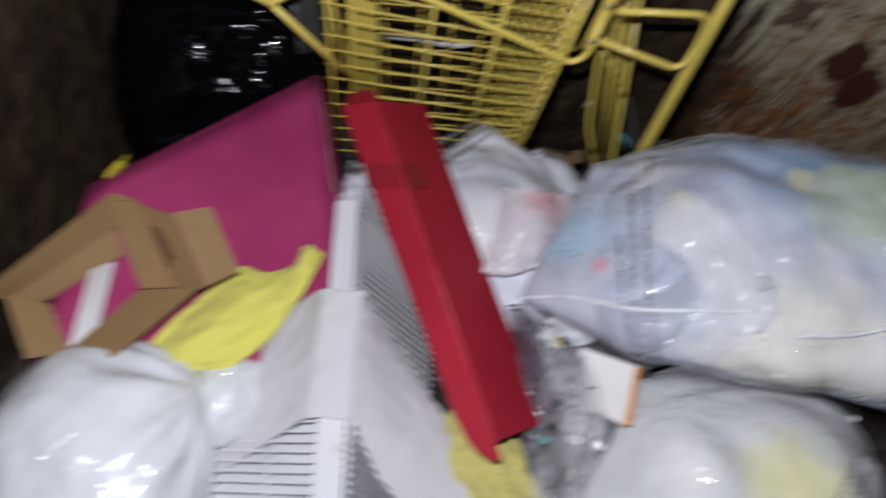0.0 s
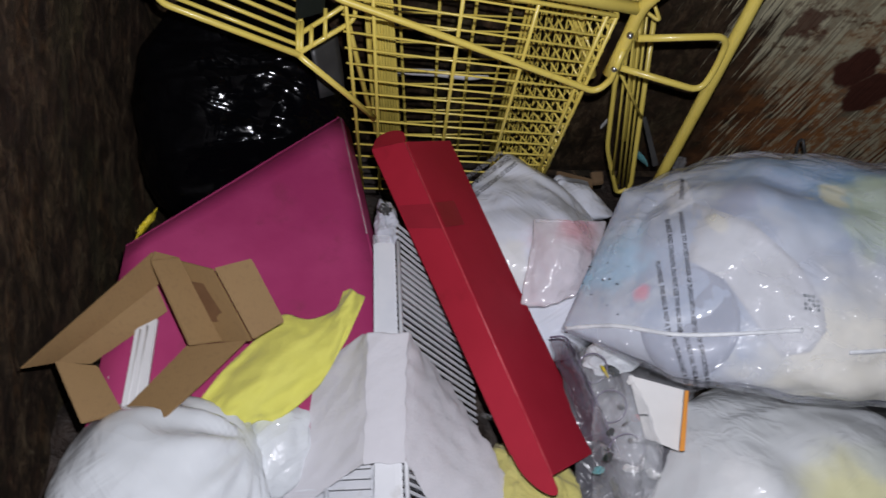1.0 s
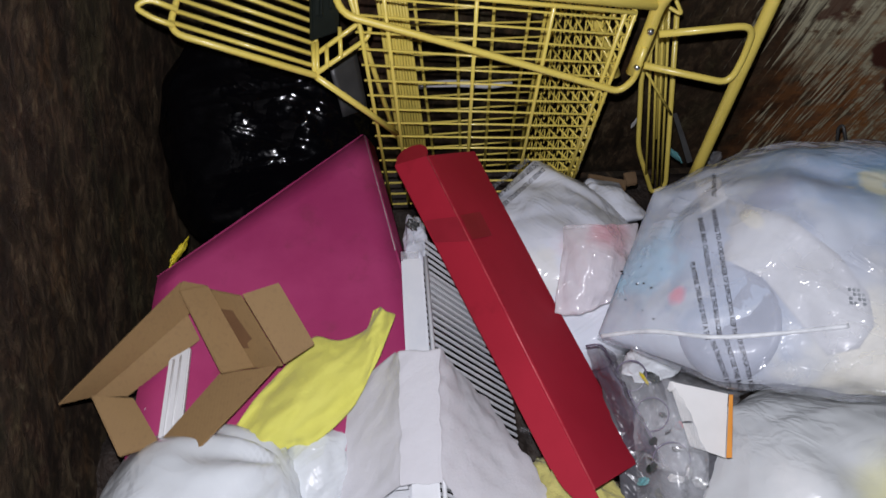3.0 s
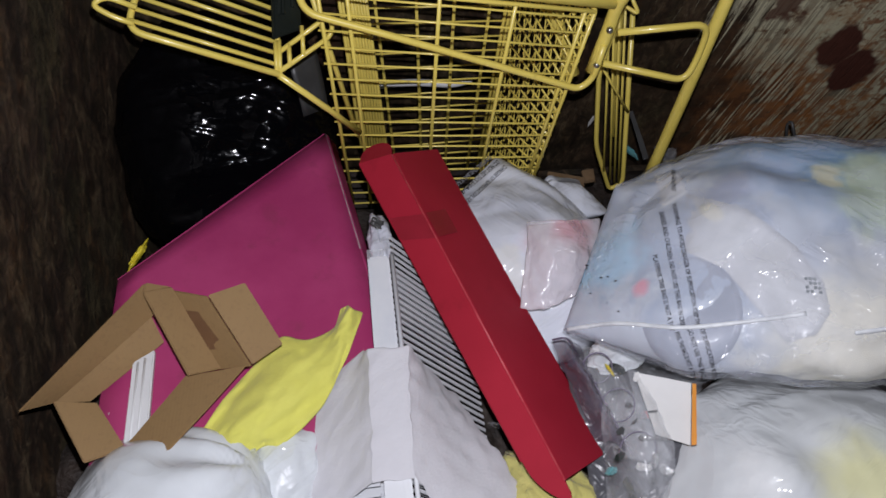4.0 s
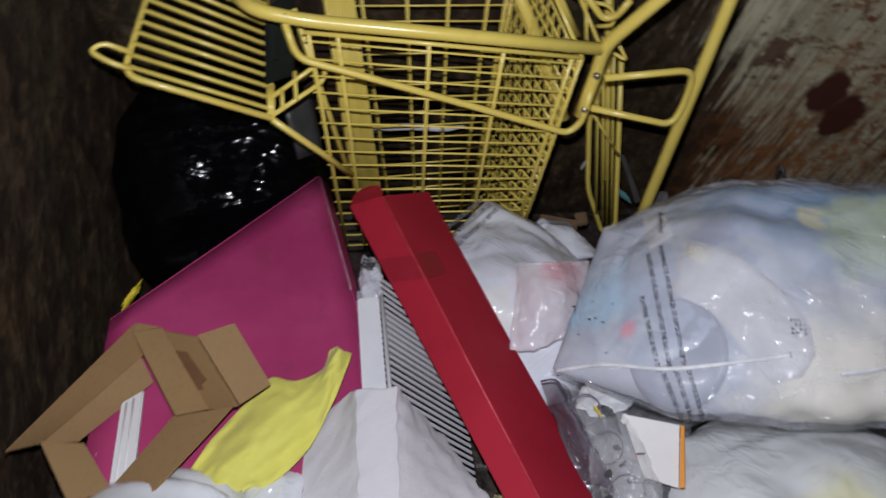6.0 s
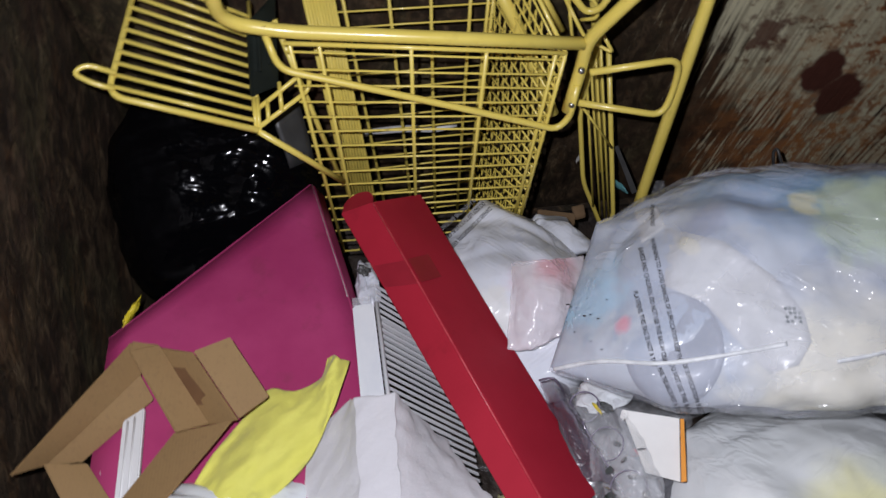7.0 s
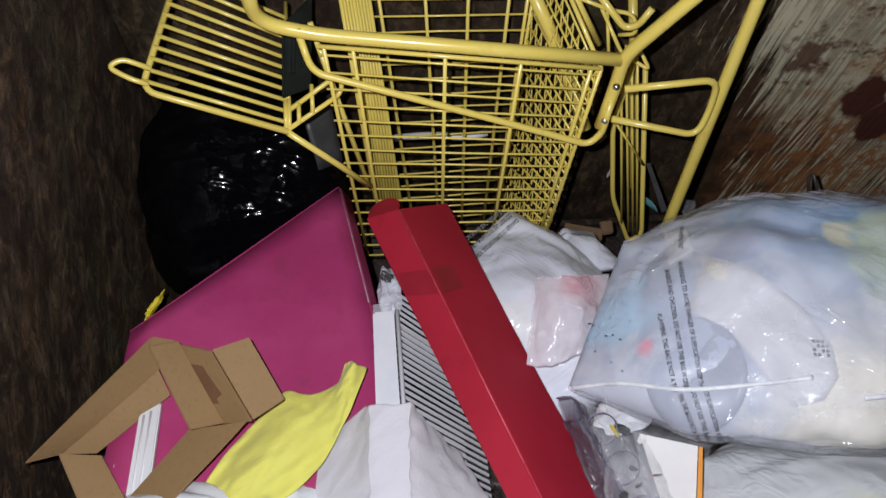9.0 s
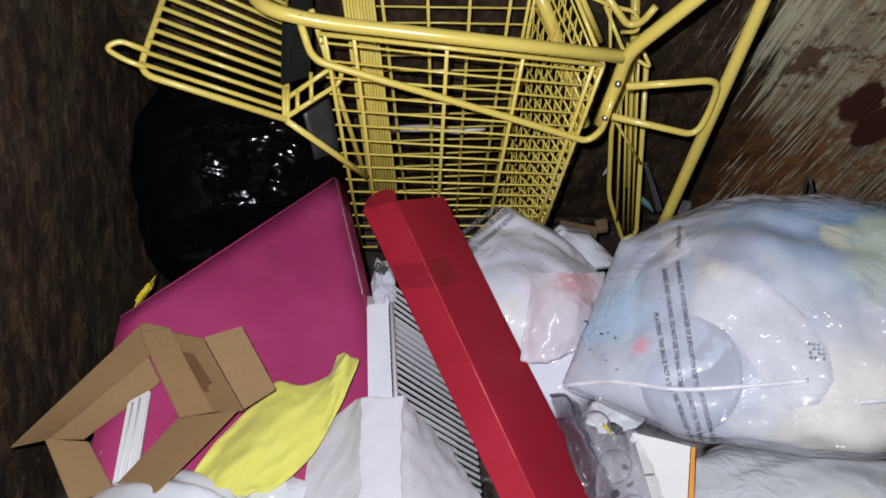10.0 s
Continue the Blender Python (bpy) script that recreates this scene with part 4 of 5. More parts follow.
def inside(name, label, edge, material, parent, lay, depth=0.004, rings=6):
    """A flat thing that presses against the film from within: a fan over its outline, bent to the bag."""
    pts = [Vector(q) for q in edge]
    mid = sum(pts, Vector()) / len(pts)
    bm = bmesh.new()
    top, low = [], []
    for side, store in ((depth, top), (depth + 0.0025, low)):
        hub = bm.verts.new(lay(mid, -side))
        store.append([hub])
        for k in range(1, rings + 1):
            store.append([bm.verts.new(lay(mid.lerp(q, k / rings), -side)) for q in pts])
    n = len(pts)
    for store in (top, low):
        for i in range(n):
            j = (i + 1) % n
            bm.faces.new((store[0][0], store[1][i], store[1][j]))
            for k in range(1, rings):
                bm.faces.new((store[k][i], store[k + 1][i], store[k + 1][j], store[k][j]))
    for i in range(n):
        j = (i + 1) % n
        bm.faces.new((top[-1][i], top[-1][j], low[-1][j], low[-1][i]))
    bmesh.ops.recalc_face_normals(bm, faces=bm.faces)
    return part(name, bm, material, parent, label, True)


def oval(centre, across, down, turn=0.0, count=36):
    """An outline that faces the open side of the container."""
    u, v = Vector((1, 0, 0)), Vector((0, 0.848, 0.53))
    c, s = math.cos(radians(turn)), math.sin(radians(turn))
    out = []
    for k in range(count):
        w = 2 * math.pi * k / count
        a, b = math.cos(w) * across, math.sin(w) * down
        out.append(Vector(centre) + u * (a * c - b * s) + v * (a * s + b * c))
    return out


SEAM = ((0.171, 0.450, 0.716), (0.290, 0.687, 0.747), (0.797, 0.513, 0.784))
LIFT = (-0.03, -0.1, 0.14)
big = tagged(part("clear_bag", pillow(*SEAM, LIFT, 0.205, 3, 0.02, 0.008, 0.02, 0.7, res=(220, 160), blunt=4.5), film("clear_bag_film", (0.64, 0.67, 0.76), 0.68, 0.1, 0.7, (), (0.8, 1.0, 1.0), 1.0, 1.4, ((-38, 1.0), (30, 0.8)), (5, 26, 26)), smooth=True),
             "large clear plastic bag of light mixed rubbish, printed, drawstring tied", "rubbish bag", "rubbish bags")
part("contents", pillow(*SEAM, LIFT, 0.205, 3, 0.022, 0.006, 0.015, 0.7, scale=0.95, res=(100, 80), blunt=4.5), contents_look(), big, "mixed light-coloured rubbish behind the film", True)
lay = over(big)
M_LID = plain("grey_plastic_lid", (0.3, 0.33, 0.4), (0.38, 0.41, 0.48), 9, 0.45, 0.05)
M_WRAP = plain("white_paper_wrap", (0.66, 0.66, 0.66), (0.73, 0.73, 0.71), 9, 0.6, 0.3, 14, dist=0.01)
M_CREAM = plain("cream_paper", (0.8, 0.76, 0.6), (0.86, 0.82, 0.68), 9, 0.6, 0.1)
inside("lid", "round grey plastic lid behind the film", oval((0.325, 0.411, 0.841), 0.068, 0.078), M_LID, big, lay, 0.006)
fold = [Vector(q) for q in ((0.365, 0.61, 0.83), (0.425, 0.55, 0.875), (0.47, 0.478, 0.889), (0.495, 0.425, 0.88), (0.492, 0.385, 0.875), (0.468, 0.358, 0.868), (0.428, 0.352, 0.865), (0.395, 0.405, 0.875), (0.372, 0.462, 0.87), (0.335, 0.505, 0.845))]
inside("paper_wrap", "folded white paper behind the film", [lerp(fold[i], fold[(i + 1) % 10], k / 4) for i in range(10) for k in range(4)], M_WRAP, big, lay, 0.0035)
inside("paper_tab", "white paper tab behind the film", [lerp(a, b, k / 4) for a, b in (((0.34, 0.675, 0.79), (0.375, 0.668, 0.80)), ((0.375, 0.668, 0.80), (0.372, 0.62, 0.815)), ((0.372, 0.62, 0.815), (0.335, 0.605, 0.80)), ((0.335, 0.605, 0.80), (0.34, 0.675, 0.79))) for k in range(4)], M_WRAP, big, lay, 0.002, 4)
inside("cream_scrap", "cream paper scrap behind the film", oval((0.379, 0.556, 0.863), 0.018, 0.012, -30, 14), M_CREAM, big, lay, 0.0018, 3)
ribbon([(0.171, 0.434, 0.765), (0.237, 0.429, 0.785), (0.320, 0.414, 0.788), (0.410, 0.411, 0.798), (0.491, 0.412, 0.810)], 0.006, lay, "seam_line", M_SEAM, big, "white welded seam line")
ribbon([(0.528, 0.363, 0.851), (0.593, 0.365, 0.863), (0.673, 0.386, 0.864)], 0.0055, lay, "seam_line", M_SEAM, big, "white welded seam line", 20)
for words, start, end in (
    ("WARNING TO AVOID DANGER OF SUFFOCATION KEEP THIS", (0.325, 0.564, 0.882), (0.346, 0.412, 0.787)),
    ("BABIES AND CHILDREN. DO NOT USE THIS BAG IN CRIBS,", (0.307, 0.555, 0.876), (0.325, 0.412, 0.787)),
    ("PLAYPENS. THIS BAG IS NOT A TOY", (0.293, 0.504, 0.844), (0.309, 0.410, 0.786)),
    ("OF SUFFOCATION KEEP", (0.351, 0.411, 0.786), (0.368, 0.348, 0.747)),
    ("DO NOT USE THIS BAG", (0.333, 0.412, 0.787), (0.351, 0.351, 0.749)),
    ("PENS. THIS BAG IS NOT A TOY", (0.315, 0.409, 0.785), (0.337, 0.352, 0.749)),
    ("WARNING", (0.354, 0.648, 0.840), (0.342, 0.605, 0.848)),
):
    lettering(words, start, end, 0.0095, lay, big)
rng = random.Random(7)
FLECK_A, FLECK_B = Vector((0.191, 0.520, 0.819)), Vector((0.263, 0.433, 0.800))
for k in range(11):
    q = Vector([FLECK_A[i] + (FLECK_B[i] - FLECK_A[i]) * rng.random() for i in range(3)])
    size = rng.uniform(0.0006, 0.0022)
    bm = bmesh.new()
    ring = [bm.verts.new(lay(q + Vector((math.cos(w) * size * 1.6, math.sin(w) * size, -math.sin(w) * size * 0.4)), 0.0016)) for w in [k * 1.047 for k in range(6)]]
    bm.faces.new(ring)
    part("dirt_fleck", bm, M_INK, big, "dark dirt fleck")
MARK_A, MARK_B, MARK_C = Vector((0.491, 0.456, 0.838)), Vector((0.515, 0.453, 0.836)), Vector((0.493, 0.435, 0.825))
for i in range(4):
    for j in range(4):
        if (i * 3 + j * 5) % 4 == 1:
            continue
        u, v = i / 4, j / 4
        corner = MARK_A + (MARK_B - MARK_A) * u + (MARK_C - MARK_A) * v
        step_u, step_v = (MARK_B - MARK_A) * 0.19, (MARK_C - MARK_A) * 0.17
        bm = bmesh.new()
        bm.faces.new([bm.verts.new(lay(w, 0.0016)) for w in (corner, corner + step_u, corner + step_u + step_v, corner + step_v)])
        part("printed_mark", bm, M_MARK, big, "grey printed recycling mark")
ribbon([(0.736, 0.661, 0.868), (0.752, 0.637, 0.888), (0.772, 0.588, 0.884), (0.792, 0.545, 0.838), (0.806, 0.516, 0.790)], 0.013, None, "drawstring", M_TIE, big, "yellow plastic drawstring")
ribbon([(0.755, 0.641, 0.870), (0.776, 0.592, 0.864), (0.801, 0.563, 0.826)], 0.008, None, "drawstring", M_TIE, big, "yellow plastic drawstring", 20)
part("knot", sack((0.799, 0.512, 0.784), (0.022, 0, 0), (0, 0.03, 0), (0, 0, 0.03), 5, 0.2, 0.2, res=(40, 30)), M_BAGWHITE, big, "gathered white knot", True)
part("drawstring", sack((0.783, 0.485, 0.788), (0.006, 0, 0), (0, 0.02, -0.02), (0, 0.006, 0.008), 6, 0.2, 0.2, res=(20, 14)), M_TIE, big, "yellow plastic drawstring", True)

# the pale bag between the cart and the red carton
mid_film = film("pale_bag_film", (0.72, 0.75, 0.83), 0, 0.2, 0.5, (
    ((0.209, 0.651, 0.653), 0.055, (0.74, 0.42, 0.46), 0.5), ((0.112, 0.608, 0.626), 0.04, (0.8, 0.8, 0.79), 0.3), ((0.144, 0.747, 0.642), 0.07, (0.55, 0.58, 0.66), 0.5)))
pale = tagged(part("clear_bag", pillow((0.015, 0.769, 0.561), (0.130, 0.884, 0.563), (0.273, 0.522, 0.502), (-0.02, -0.07, 0.1), 0.145, 8, 0.012, 0.006, 0.01, 0.75, res=(150, 110)), mid_film, smooth=True),
              "pale plastic bag with printed warning, wedged under the red carton", "rubbish bag", "rubbish bags")
lay = over(pale)
for words, start, end in (
    ("PLAYPENS. THIS BAG IS NOT", (0.108, 0.821, 0.653), (0.039, 0.779, 0.627)),
    ("DO NOT USE THIS BAG IN CRIBS", (0.125, 0.815, 0.649), (0.046, 0.765, 0.618)),
    ("DANGER OF SUFFOCATION, KEEP", (0.136, 0.806, 0.644), (0.058, 0.753, 0.611)),
):
    lettering(words, start, end, 0.011, lay, pale)
tagged(part("clear_bag", pillow((0.327, 0.844, 0.467), (0.355, 0.804, 0.466), (0.221, 0.849, 0.470), (0, -0.03, 0.05), 0.05, 9, 0.01, 0.006, res=(60, 50)), mid_film, smooth=True),
       "crumpled end of a pale plastic bag beside the cart", "rubbish bag", "rubbish bags")

# zip bag with pink wrapping, lying on the pale bag
zip_bag = tagged(part("zip_bag", drape([
    [(0.148, 0.654, 0.702), (0.183, 0.643, 0.719), (0.226, 0.647, 0.710), (0.273, 0.663, 0.684)],
    [(0.139, 0.606, 0.696), (0.172, 0.587, 0.719), (0.213, 0.590, 0.709), (0.253, 0.606, 0.684)],
    [(0.130, 0.564, 0.681), (0.160, 0.544, 0.698), (0.196, 0.546, 0.694), (0.233, 0.559, 0.678)],
    [(0.120, 0.518, 0.665), (0.145, 0.509, 0.671), (0.176, 0.515, 0.674), (0.209, 0.529, 0.671)]], 0.003, 0.009, 14, 7, 16), film("zip_bag_film", (0.84, 0.8, 0.85), 0.5, 0.08, 0.45, (((0.215, 0.635, 0.702), 0.032, (0.85, 0.4, 0.46), 0.7),), (1.5, 1, 0.6), 0.8, 1.4, ((75, 1.0), (-20, 0.6)), (6, 30, 30)), smooth=True),
                 "small clear zip bag with pink wrapping inside", "zip bag")
ribbon([(0.144, 0.637, 0.725), (0.202, 0.643, 0.713), (0.266, 0.651, 0.698)], 0.006, None, "zip_strip", M_CLEAR, zip_bag, "clear zip strip", 12, 0.001)

# bag at the lower side
low_film = film("milky_bag_film", (0.57, 0.59, 0.6), 0, 0.2, 0.5, (
    ((0.529, 0.192, 0.819), 0.075, (0.72, 0.7, 0.38), 0.5), ((0.454, 0.188, 0.833), 0.03, (0.62, 0.5, 0.54), 0.5), ((0.345, 0.225, 0.841), 0.08, (0.86, 0.86, 0.85), 0.5), ((0.583, 0.252, 0.797), 0.04, (0.5, 0.53, 0.5), 0.4)), (0.8, 1, 1.2))
lower = tagged(part("clear_bag", pillow((0.349, 0.350, 0.678), (0.216, 0.090, 0.665), (0.701, 0.187, 0.666), (-0.02, -0.08, 0.12), 0.165, 12, 0.014, 0.006, 0.012, 0.66, res=(170, 120)), low_film, smooth=True),
               "milky plastic bag of white and yellow rubbish in the corner", "rubbish bag", "rubbish bags")
lay = over(lower)
for words, start, end in (("THIS BAG IS NOT A TOY", (0.581, 0.153, 0.750), (0.634, 0.242, 0.775)), ("DO NOT USE THIS BAG", (0.598, 0.148, 0.749), (0.641, 0.215, 0.763))):
    lettering(words, start, end, 0.011, lay, lower)

# opaque white bag
white = tagged(part("white_bag", sack((-0.401, 0.162, 0.632), (0.154, 0.002, 0.015), (-0.017, 0.186, 0.063), (0.0, -0.07, 0.14), 21, 0.02, 0.05, (((1, 0.75, 0.2), 0.12, 14),), (150, 90), 2.4, 0.003), M_BAGWHITE, smooth=True),
               "opaque white plastic bag with soft wrinkles beside the crate", "rubbish bag", "rubbish bags")
part("gathered_end", sack((-0.256, 0.293, 0.646), (0.062, 0, 0), (0.01, 0.075, 0.01), (0, -0.03, 0.05), 23, 0.05, 0.1, (), (70, 50), 2.2, 0.003), M_BAGWHITE, white, "gathered loose end of the bag", True)
tagged(part("black_bag", sack((-0.381, 0.987, 0.509), (0.211, -0.020, -0.012), (0.012, 0.220, 0.138), (0.0, -0.06, 0.14), 31, 0.05, 0.09, (), (190, 110), 2.5, 0.006), M_BAGBLACK, smooth=True),
       "full glossy black bin bag against the container wall", "rubbish bag", "rubbish bags")

# ---- cloths and sheets ----


tagged(part("towel", drape([
    [(-0.162, 0.519, 0.700), (-0.175, 0.492, 0.690), (-0.212, 0.480, 0.687), (-0.254, 0.485, 0.688), (-0.293, 0.442, 0.688), (-0.334, 0.393, 0.690), (-0.365, 0.347, 0.686)],
    [(-0.143, 0.513, 0.722), (-0.160, 0.474, 0.718), (-0.174, 0.432, 0.715), (-0.214, 0.402, 0.717), (-0.257, 0.377, 0.716), (-0.300, 0.351, 0.711), (-0.337, 0.310, 0.699)],
    [(-0.129, 0.509, 0.700), (-0.139, 0.471, 0.702), (-0.159, 0.428, 0.698), (-0.193, 0.364, 0.699), (-0.243, 0.319, 0.698), (-0.281, 0.314, 0.690), (-0.311, 0.288, 0.687)],
], 0.004, 0.02, 2, 12, 16, (0.24, 0.2, 0.02)), M_TOWEL, smooth=True), "bright yellow terry cloth crumpled on the magenta box", "towel")
tagged(part("tissue_sheet", drape([
    [(-0.221, 0.398, 0.644), (-0.137, 0.443, 0.700), (-0.123, 0.438, 0.727), (-0.117, 0.438, 0.733), (-0.090, 0.438, 0.735), (-0.064, 0.438, 0.733), (-0.058, 0.438, 0.727), (-0.030, 0.418, 0.681), (0.002, 0.397, 0.635)],
    [(-0.289, 0.338, 0.620), (-0.161, 0.381, 0.691), (-0.123, 0.381, 0.727), (-0.117, 0.381, 0.733), (-0.090, 0.381, 0.735), (-0.064, 0.381, 0.733), (-0.058, 0.381, 0.727), (-0.006, 0.354, 0.676), (0.037, 0.339, 0.639)],
    [(-0.313, 0.270, 0.613), (-0.179, 0.314, 0.685), (-0.123, 0.312, 0.727), (-0.117, 0.312, 0.733), (-0.090, 0.312, 0.735), (-0.064, 0.312, 0.733), (-0.058, 0.312, 0.727), (0.018, 0.283, 0.672), (0.076, 0.274, 0.639)],
    [(-0.305, 0.209, 0.607), (-0.189, 0.250, 0.676), (-0.123, 0.260, 0.727), (-0.117, 0.260, 0.733), (-0.090, 0.260, 0.735), (-0.064, 0.260, 0.733), (-0.058, 0.260, 0.727), (0.036, 0.214, 0.668), (0.113, 0.202, 0.631)],
    [(-0.246, 0.185, 0.618), (-0.178, 0.221, 0.675), (-0.123, 0.246, 0.727), (-0.117, 0.246, 0.733), (-0.090, 0.246, 0.735), (-0.064, 0.246, 0.733), (-0.058, 0.246, 0.727), (0.019, 0.149, 0.664), (0.151, 0.135, 0.624)],
], 0.0012, 0.003, 4, 9, 14, (0.6, 0.5, 0.2)), M_SHEET, smooth=True), "thin white tissue sheet draped over the crate's corner", "sheet")
tagged(part("cloth", sack((0.143, 0.220, 0.620), (0.064, 0.001, 0.006), (-0.040, 0.086, -0.007), (0, -0.03, 0.05), 41, 0.3, 0.25, (), (80, 60), 2.2, 0.02), M_CLOTH, smooth=True), "crumpled yellow cloth under the red carton's end", "cloth")
tagged(part("yellow_wrapper", sack((-0.539, 0.730, 0.538), (0.012, 0.006, 0.014), (0.008, 0.026, -0.004), (-0.006, -0.008, 0.01), 44, 0.5, 0.4, (), (40, 30), 2.2, 0.1), M_TIE, smooth=True), "crumpled yellow wrapper by the container wall", "wrapper")

# ---- small rubbish between the red carton and the bags ----
M_VIOLET = plain("tinted_clear_plastic_edge", (0.12, 0.1, 0.15), (0.22, 0.19, 0.26), 60, 0.15, 0.0)
clam = thing("clamshell_pack", "empty clear moulded plastic clamshell pack, scuffed", "plastic pack")
part("shell", drape([
    [(0.156, 0.443, 0.706), (0.177, 0.441, 0.716), (0.195, 0.426, 0.707)],
    [(0.161, 0.411, 0.698), (0.178, 0.393, 0.745), (0.206, 0.364, 0.716)],
    [(0.180, 0.365, 0.693), (0.199, 0.342, 0.737), (0.223, 0.317, 0.710)],
    [(0.201, 0.296, 0.673), (0.223, 0.281, 0.699), (0.248, 0.269, 0.679)]], 0.0012, 0.003, 5, 8), M_CLAM, clam, "", True)
part("rim", tube(rounded([(0.156, 0.443, 0.706), (0.177, 0.441, 0.719), (0.205, 0.363, 0.721), (0.249, 0.267, 0.685)], 0.02), 0.0016, 6), M_VIOLET, clam, "violet-grey rolled rim", True)
for centre, radius in (((0.212, 0.388, 0.722), 0.022), ((0.232, 0.330, 0.722), 0.024), ((0.252, 0.268, 0.708), 0.026)):
    part("cup_rim", tube([Vector(centre) + Vector((math.cos(w) * radius, math.sin(w) * radius * 0.848, math.sin(w) * radius * 0.53)) for w in [k * math.pi / 14 - 1.9 for k in range(24)]], 0.0011, 6), M_VIOLET, clam, "moulded cup rim", True)
card = thing("card", "white printed card with an orange edge", "card")
part("sheet", slab([(0.263, 0.375, 0.727), (0.339, 0.350, 0.733), (0.317, 0.262, 0.733), (0.275, 0.282, 0.728)], 0.0015, 0, None, 5, 0.004), M_PAPER, card)
part("edge_print", slab([(0.337, 0.346, 0.744), (0.342, 0.345, 0.744), (0.322, 0.259, 0.746), (0.315, 0.259, 0.745)], 0.002), M_ORANGE, card, "orange printed edge")
clear = tagged(part("clear_wrapper", drape([
    [(0.211, 0.378, 0.723), (0.239, 0.379, 0.748), (0.263, 0.368, 0.746)],
    [(0.204, 0.313, 0.725), (0.241, 0.316, 0.774), (0.283, 0.294, 0.745)],
    [(0.200, 0.236, 0.710), (0.238, 0.238, 0.770), (0.289, 0.239, 0.742)],
    [(0.192, 0.160, 0.696), (0.226, 0.154, 0.740), (0.260, 0.165, 0.726)]], 0.001, 0.014, 6, 8, 16), M_CLEAR, smooth=True), "crinkled clear plastic wrapper full of small scraps", "wrapper")


def scrap(name, label, at, size, material, seed, category="scrap"):
    """A small crumpled scrap."""
    rng = random.Random(seed)
    a, b, c = [Vector([rng.uniform(-1, 1) for _ in range(3)]).normalized() for _ in range(3)]
    bm = sack(at, a * size, b * size * 0.8, c * size * 0.5 + a.cross(b) * size * 0.3, seed, 0.5, 0.5, (), (22, 14), 2.0, 0.1)
    return tagged(part(name, bm, material), label, category)


for k, (x, size, m) in enumerate((((0.259, 0.429, 0.674), (0.045, 0.04), M_BAGWHITE), ((0.344, 0.385, 0.676), (0.06, 0.035), M_CLEAR))):
    bm = sack(x, (size[0], 0.01, 0), (0, size[1], -size[1] * 0.4), (0, -0.008, 0.014), 80 + k, 0.14, 0.35, (), (48, 32), 2.0, 0.008)
    tagged(part("crumpled_film", bm, m, smooth=True), "crumpled white plastic film among small rubbish" if m is M_BAGWHITE else "crumpled clear plastic film over the bag's edge", "plastic film", "crumpled films")
tagged(part("crumpled_film", sack((-0.098, 0.690, 0.60), (0.02, 0.006, 0), (-0.006, 0.07, -0.02), (0, -0.015, 0.025), 91, 0.12, 0.3, (), (48, 32), 2.0, 0.006), mid_film, smooth=True), "crumpled pale plastic film behind the crate's top", "plastic film", "crumpled films")
M_GFILM = film("grey_plastic_film", (0.09, 0.09, 0.1), 0, 0.1, 0.7, (), (1, 1, 1), 0.7)
tagged(part("grey_bag", drape([
    [(0.177, 0.424, 0.653), (0.235, 0.410, 0.674), (0.303, 0.384, 0.679), (0.362, 0.343, 0.676)],
    [(0.185, 0.336, 0.645), (0.241, 0.331, 0.670), (0.296, 0.311, 0.688), (0.355, 0.289, 0.683)],
    [(0.190, 0.254, 0.629), (0.239, 0.247, 0.664), (0.283, 0.236, 0.684), (0.332, 0.229, 0.686)],
    [(0.185, 0.148, 0.623), (0.229, 0.146, 0.648), (0.264, 0.143, 0.672), (0.311, 0.151, 0.680)]], 0.002, 0.02, 17, 8, 11), M_GFILM, smooth=True), "flattened grey plastic bag under small scraps", "plastic bag")
for rows, seed in (([
    [(0.173, 0.444, 0.701), (0.207, 0.425, 0.712), (0.241, 0.402, 0.710)],
    [(0.194, 0.380, 0.696), (0.225, 0.362, 0.720), (0.260, 0.353, 0.715)],
    [(0.215, 0.317, 0.680), (0.245, 0.308, 0.710), (0.280, 0.303, 0.707)],
    [(0.228, 0.264, 0.671), (0.261, 0.255, 0.701), (0.299, 0.253, 0.699)]], 21), ([
    [(0.257, 0.408, 0.690), (0.286, 0.396, 0.706), (0.317, 0.378, 0.694)],
    [(0.262, 0.349, 0.701), (0.289, 0.339, 0.717), (0.316, 0.327, 0.710)],
    [(0.260, 0.287, 0.697), (0.286, 0.280, 0.716), (0.313, 0.276, 0.713)]], 22)):
    tagged(part("clear_wrapper", drape(rows, 0.0008, 0.016, seed, 9, 20), M_CLEAR, smooth=True), "crinkled clear plastic wrapper among small scraps", "wrapper")
M_FOIL = plain("crumpled_foil", (0.55, 0.55, 0.53), (0.8, 0.8, 0.78), 40, 0.2, 0.6, 90, 1.0)
rng = random.Random(11)
# added bits, bright foil and some black, that imitate glints on the clear film
GLINT_A, GLINT_B = Vector((0.211, 0.328, 0.733)), Vector((0.278, 0.167, 0.718))
for k in range(14):
    q = Vector([GLINT_A[i] + (GLINT_B[i] - GLINT_A[i]) * (rng.random() if i == 0 else (k + 0.5) / 14) for i in range(3)]) + Vector((0, 0, 0.012))
    scrap("foil_glint_scrap", "tiny foil or black plastic scrap added for the wrapper's glints", q, rng.uniform(0.004, 0.009), M_FOIL if k % 3 else M_BLACKPL, 120 + k)
M_TEAL = plain("teal_plastic", (0.1, 0.32, 0.34), (0.18, 0.42, 0.44), 30, 0.3, 0.1)
tagged(part("red_chip", slab([(0.268, 0.326, 0.697), (0.281, 0.324, 0.696), (0.278, 0.313, 0.695), (0.265, 0.315, 0.697)], 0.006, 0.002), M_REDDOT), "small square red plastic chip", "scrap")
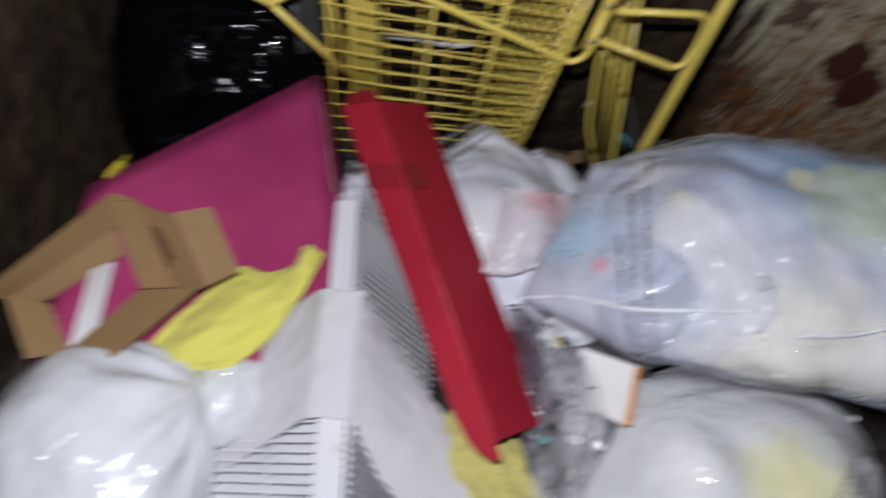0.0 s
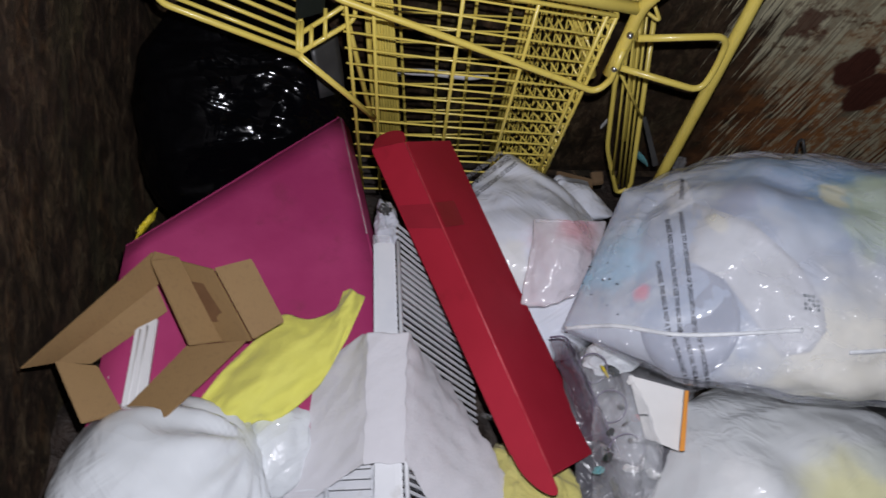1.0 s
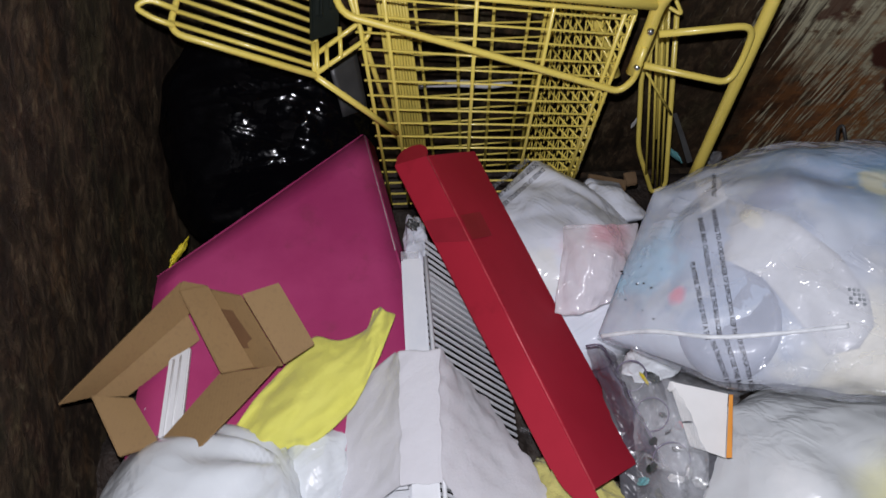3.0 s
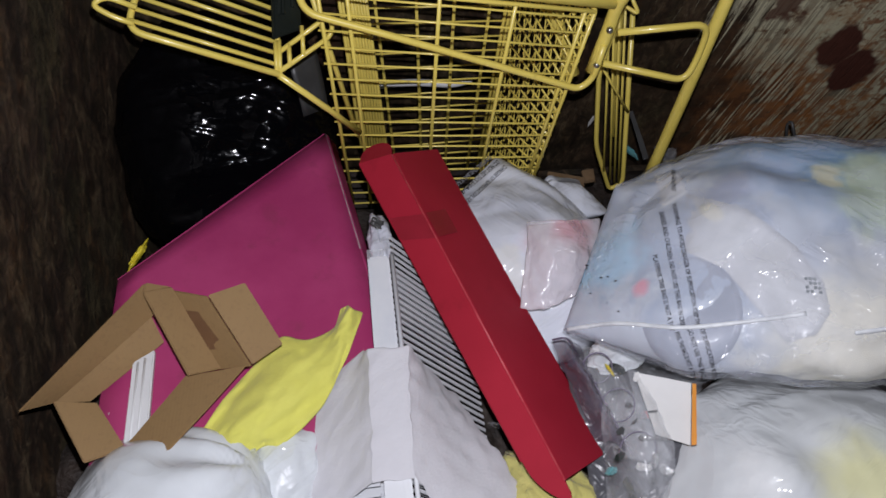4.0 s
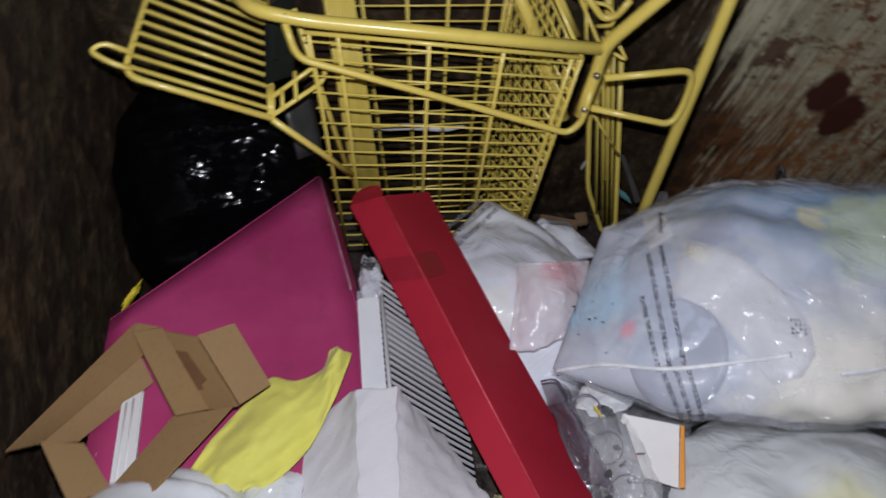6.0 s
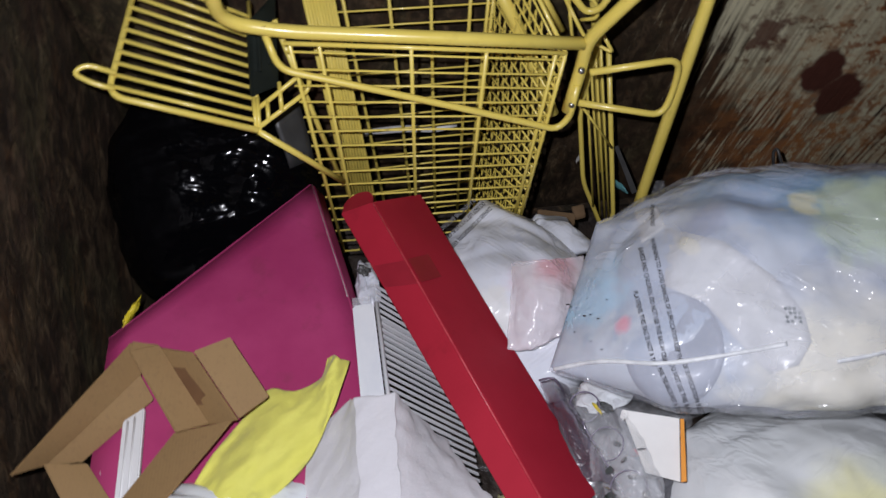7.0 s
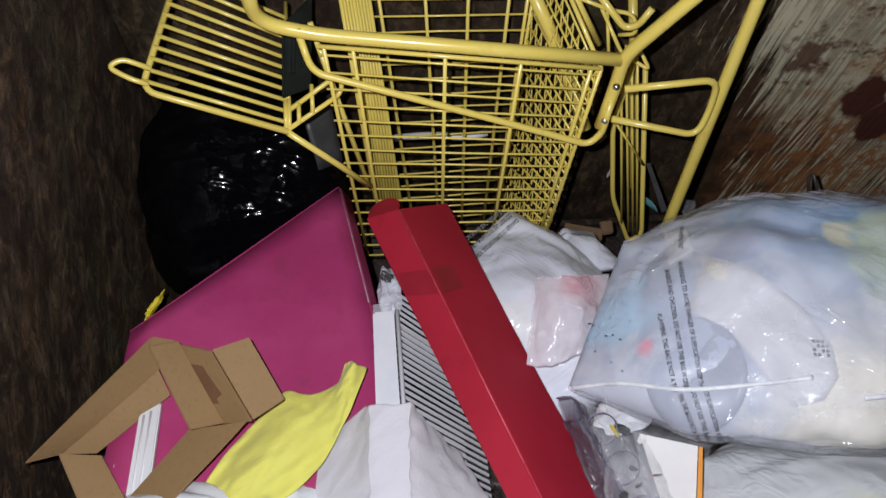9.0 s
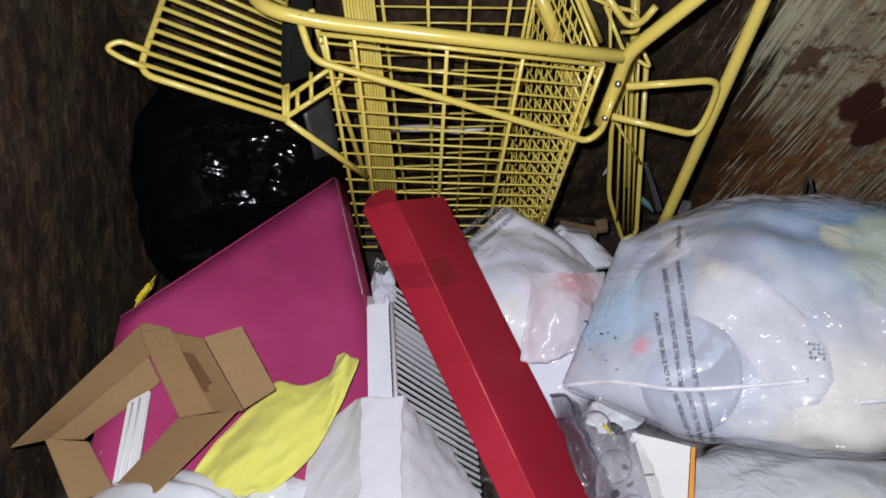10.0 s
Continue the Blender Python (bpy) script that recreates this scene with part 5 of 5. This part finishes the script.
for k, (x, size, m, nm, lb) in enumerate((
    ((0.266, 0.270, 0.755), 0.016, M_FOIL, "foil_glint_scrap", "crumpled silver foil scrap"), ((0.260, 0.242, 0.752), 0.014, M_FOIL, "foil_glint_scrap", "crumpled silver foil scrap"),
    ((0.244, 0.235, 0.747), 0.013, M_PAPER, "paper_scrap", "torn white paper scrap"), ((0.240, 0.189, 0.736), 0.014, M_PAPER, "paper_scrap", "torn white paper scrap"),
    ((0.220, 0.184, 0.698), 0.02, M_HEAP, "dark_scrap", "dark dirty scrap of film"), ((0.224, 0.332, 0.692), 0.014, M_BLACKPL, "plastic_scrap", "broken black plastic scrap"),
    ((0.212, 0.245, 0.694), 0.009, M_TEAL, "plastic_scrap", "small broken teal plastic scrap"), ((0.231, 0.385, 0.718), 0.012, M_TIE, "yellow_scrap", "small torn yellow plastic scrap"),
    ((0.261, 0.362, 0.743), 0.007, M_PAPER, "paper_scrap", "torn white paper scrap"), ((0.230, 0.212, 0.713), 0.02, M_GREYPL, "plastic_scrap", "small torn grey plastic scrap"),
    ((0.242, 0.388, 0.713), 0.012, M_BLACKPL, "plastic_scrap", "broken black plastic scrap"), ((-0.505, 0.381, 0.673), 0.016, M_PAPER, "paper_scrap", "torn white paper scrap on the magenta box"),
    ((0.066, 0.327, 0.675), 0.02, M_CLEAR, "clear_scrap", "crumpled clear film scrap"), ((-0.101, 0.716, 0.623), 0.012, M_GREYPL, "plastic_scrap", "small torn grey plastic scrap"),
    ((0.264, 0.934, 0.370), 0.012, M_PAPER, "paper_scrap", "torn white paper scrap"), ((0.390, 1.111, 0.362), 0.014, M_PAPER, "paper_scrap", "torn white paper scrap"),
    ((0.526, 0.981, 0.399), 0.025, M_CLEAR, "clear_scrap", "crumpled clear film scrap"), ((0.463, 1.018, 0.364), 0.02, M_TEAL, "plastic_scrap", "small broken teal plastic scrap"))):
    scrap(nm, lb, x, size, m, 60 + k)
tagged(part("wood_strip", slab([(0.270, 0.983, 0.341), (0.353, 0.970, 0.334), (0.347, 0.941, 0.339), (0.266, 0.953, 0.346)], 0.012, 0.002, None, 3, 0.006), M_WOOD), "short broken strip of brown wood", "wood strip")
tagged(part("wood_strip", slab([(0.352, 0.994, 0.325), (0.380, 0.996, 0.326), (0.378, 0.964, 0.330), (0.354, 0.962, 0.328)], 0.012, 0.002), M_WOOD), "short broken strip of brown wood", "wood strip")
tagged(part("plastic_strip", tube(rounded([(-0.097, 1.115, 0.519), (-0.015, 1.117, 0.520), (0.068, 1.109, 0.515), (0.107, 1.116, 0.519)], 0.03), 0.008, 8), M_STRIP, smooth=True), "white plastic strip on the container floor", "plastic strip")
strap = thing("metal_strap", "bent grey perforated metal strap beside the cart", "metal strap")
part("strap", slab([(0.438, 1.044, 0.474), (0.447, 1.046, 0.475), (0.483, 0.970, 0.404), (0.471, 0.967, 0.402)], 0.003, 0.001, None, 4, 0.01), M_GREYPL, strap)
tagged(part("hook", tube(rounded([(0.769, 0.961, 0.446), (0.769, 0.988, 0.474), (0.774, 0.986, 0.485), (0.780, 0.954, 0.465)], 0.01), 0.0035, 8), M_GREYPL, smooth=True), "short grey metal hook at the container wall", "hook")
paper = thing("folded_paper", "folded dark printed paper wedged between two bags", "paper")
part("sheet", slab([(0.582, 0.363, 0.656), (0.673, 0.350, 0.661), (0.690, 0.314, 0.676), (0.579, 0.343, 0.666)], 0.004, 0, None, 4, 0.006), M_GREYPL, paper)
part("pale_edge", slab([(0.577, 0.341, 0.671), (0.687, 0.313, 0.681), (0.688, 0.307, 0.678), (0.580, 0.335, 0.668)], 0.004), M_PAPER, paper)
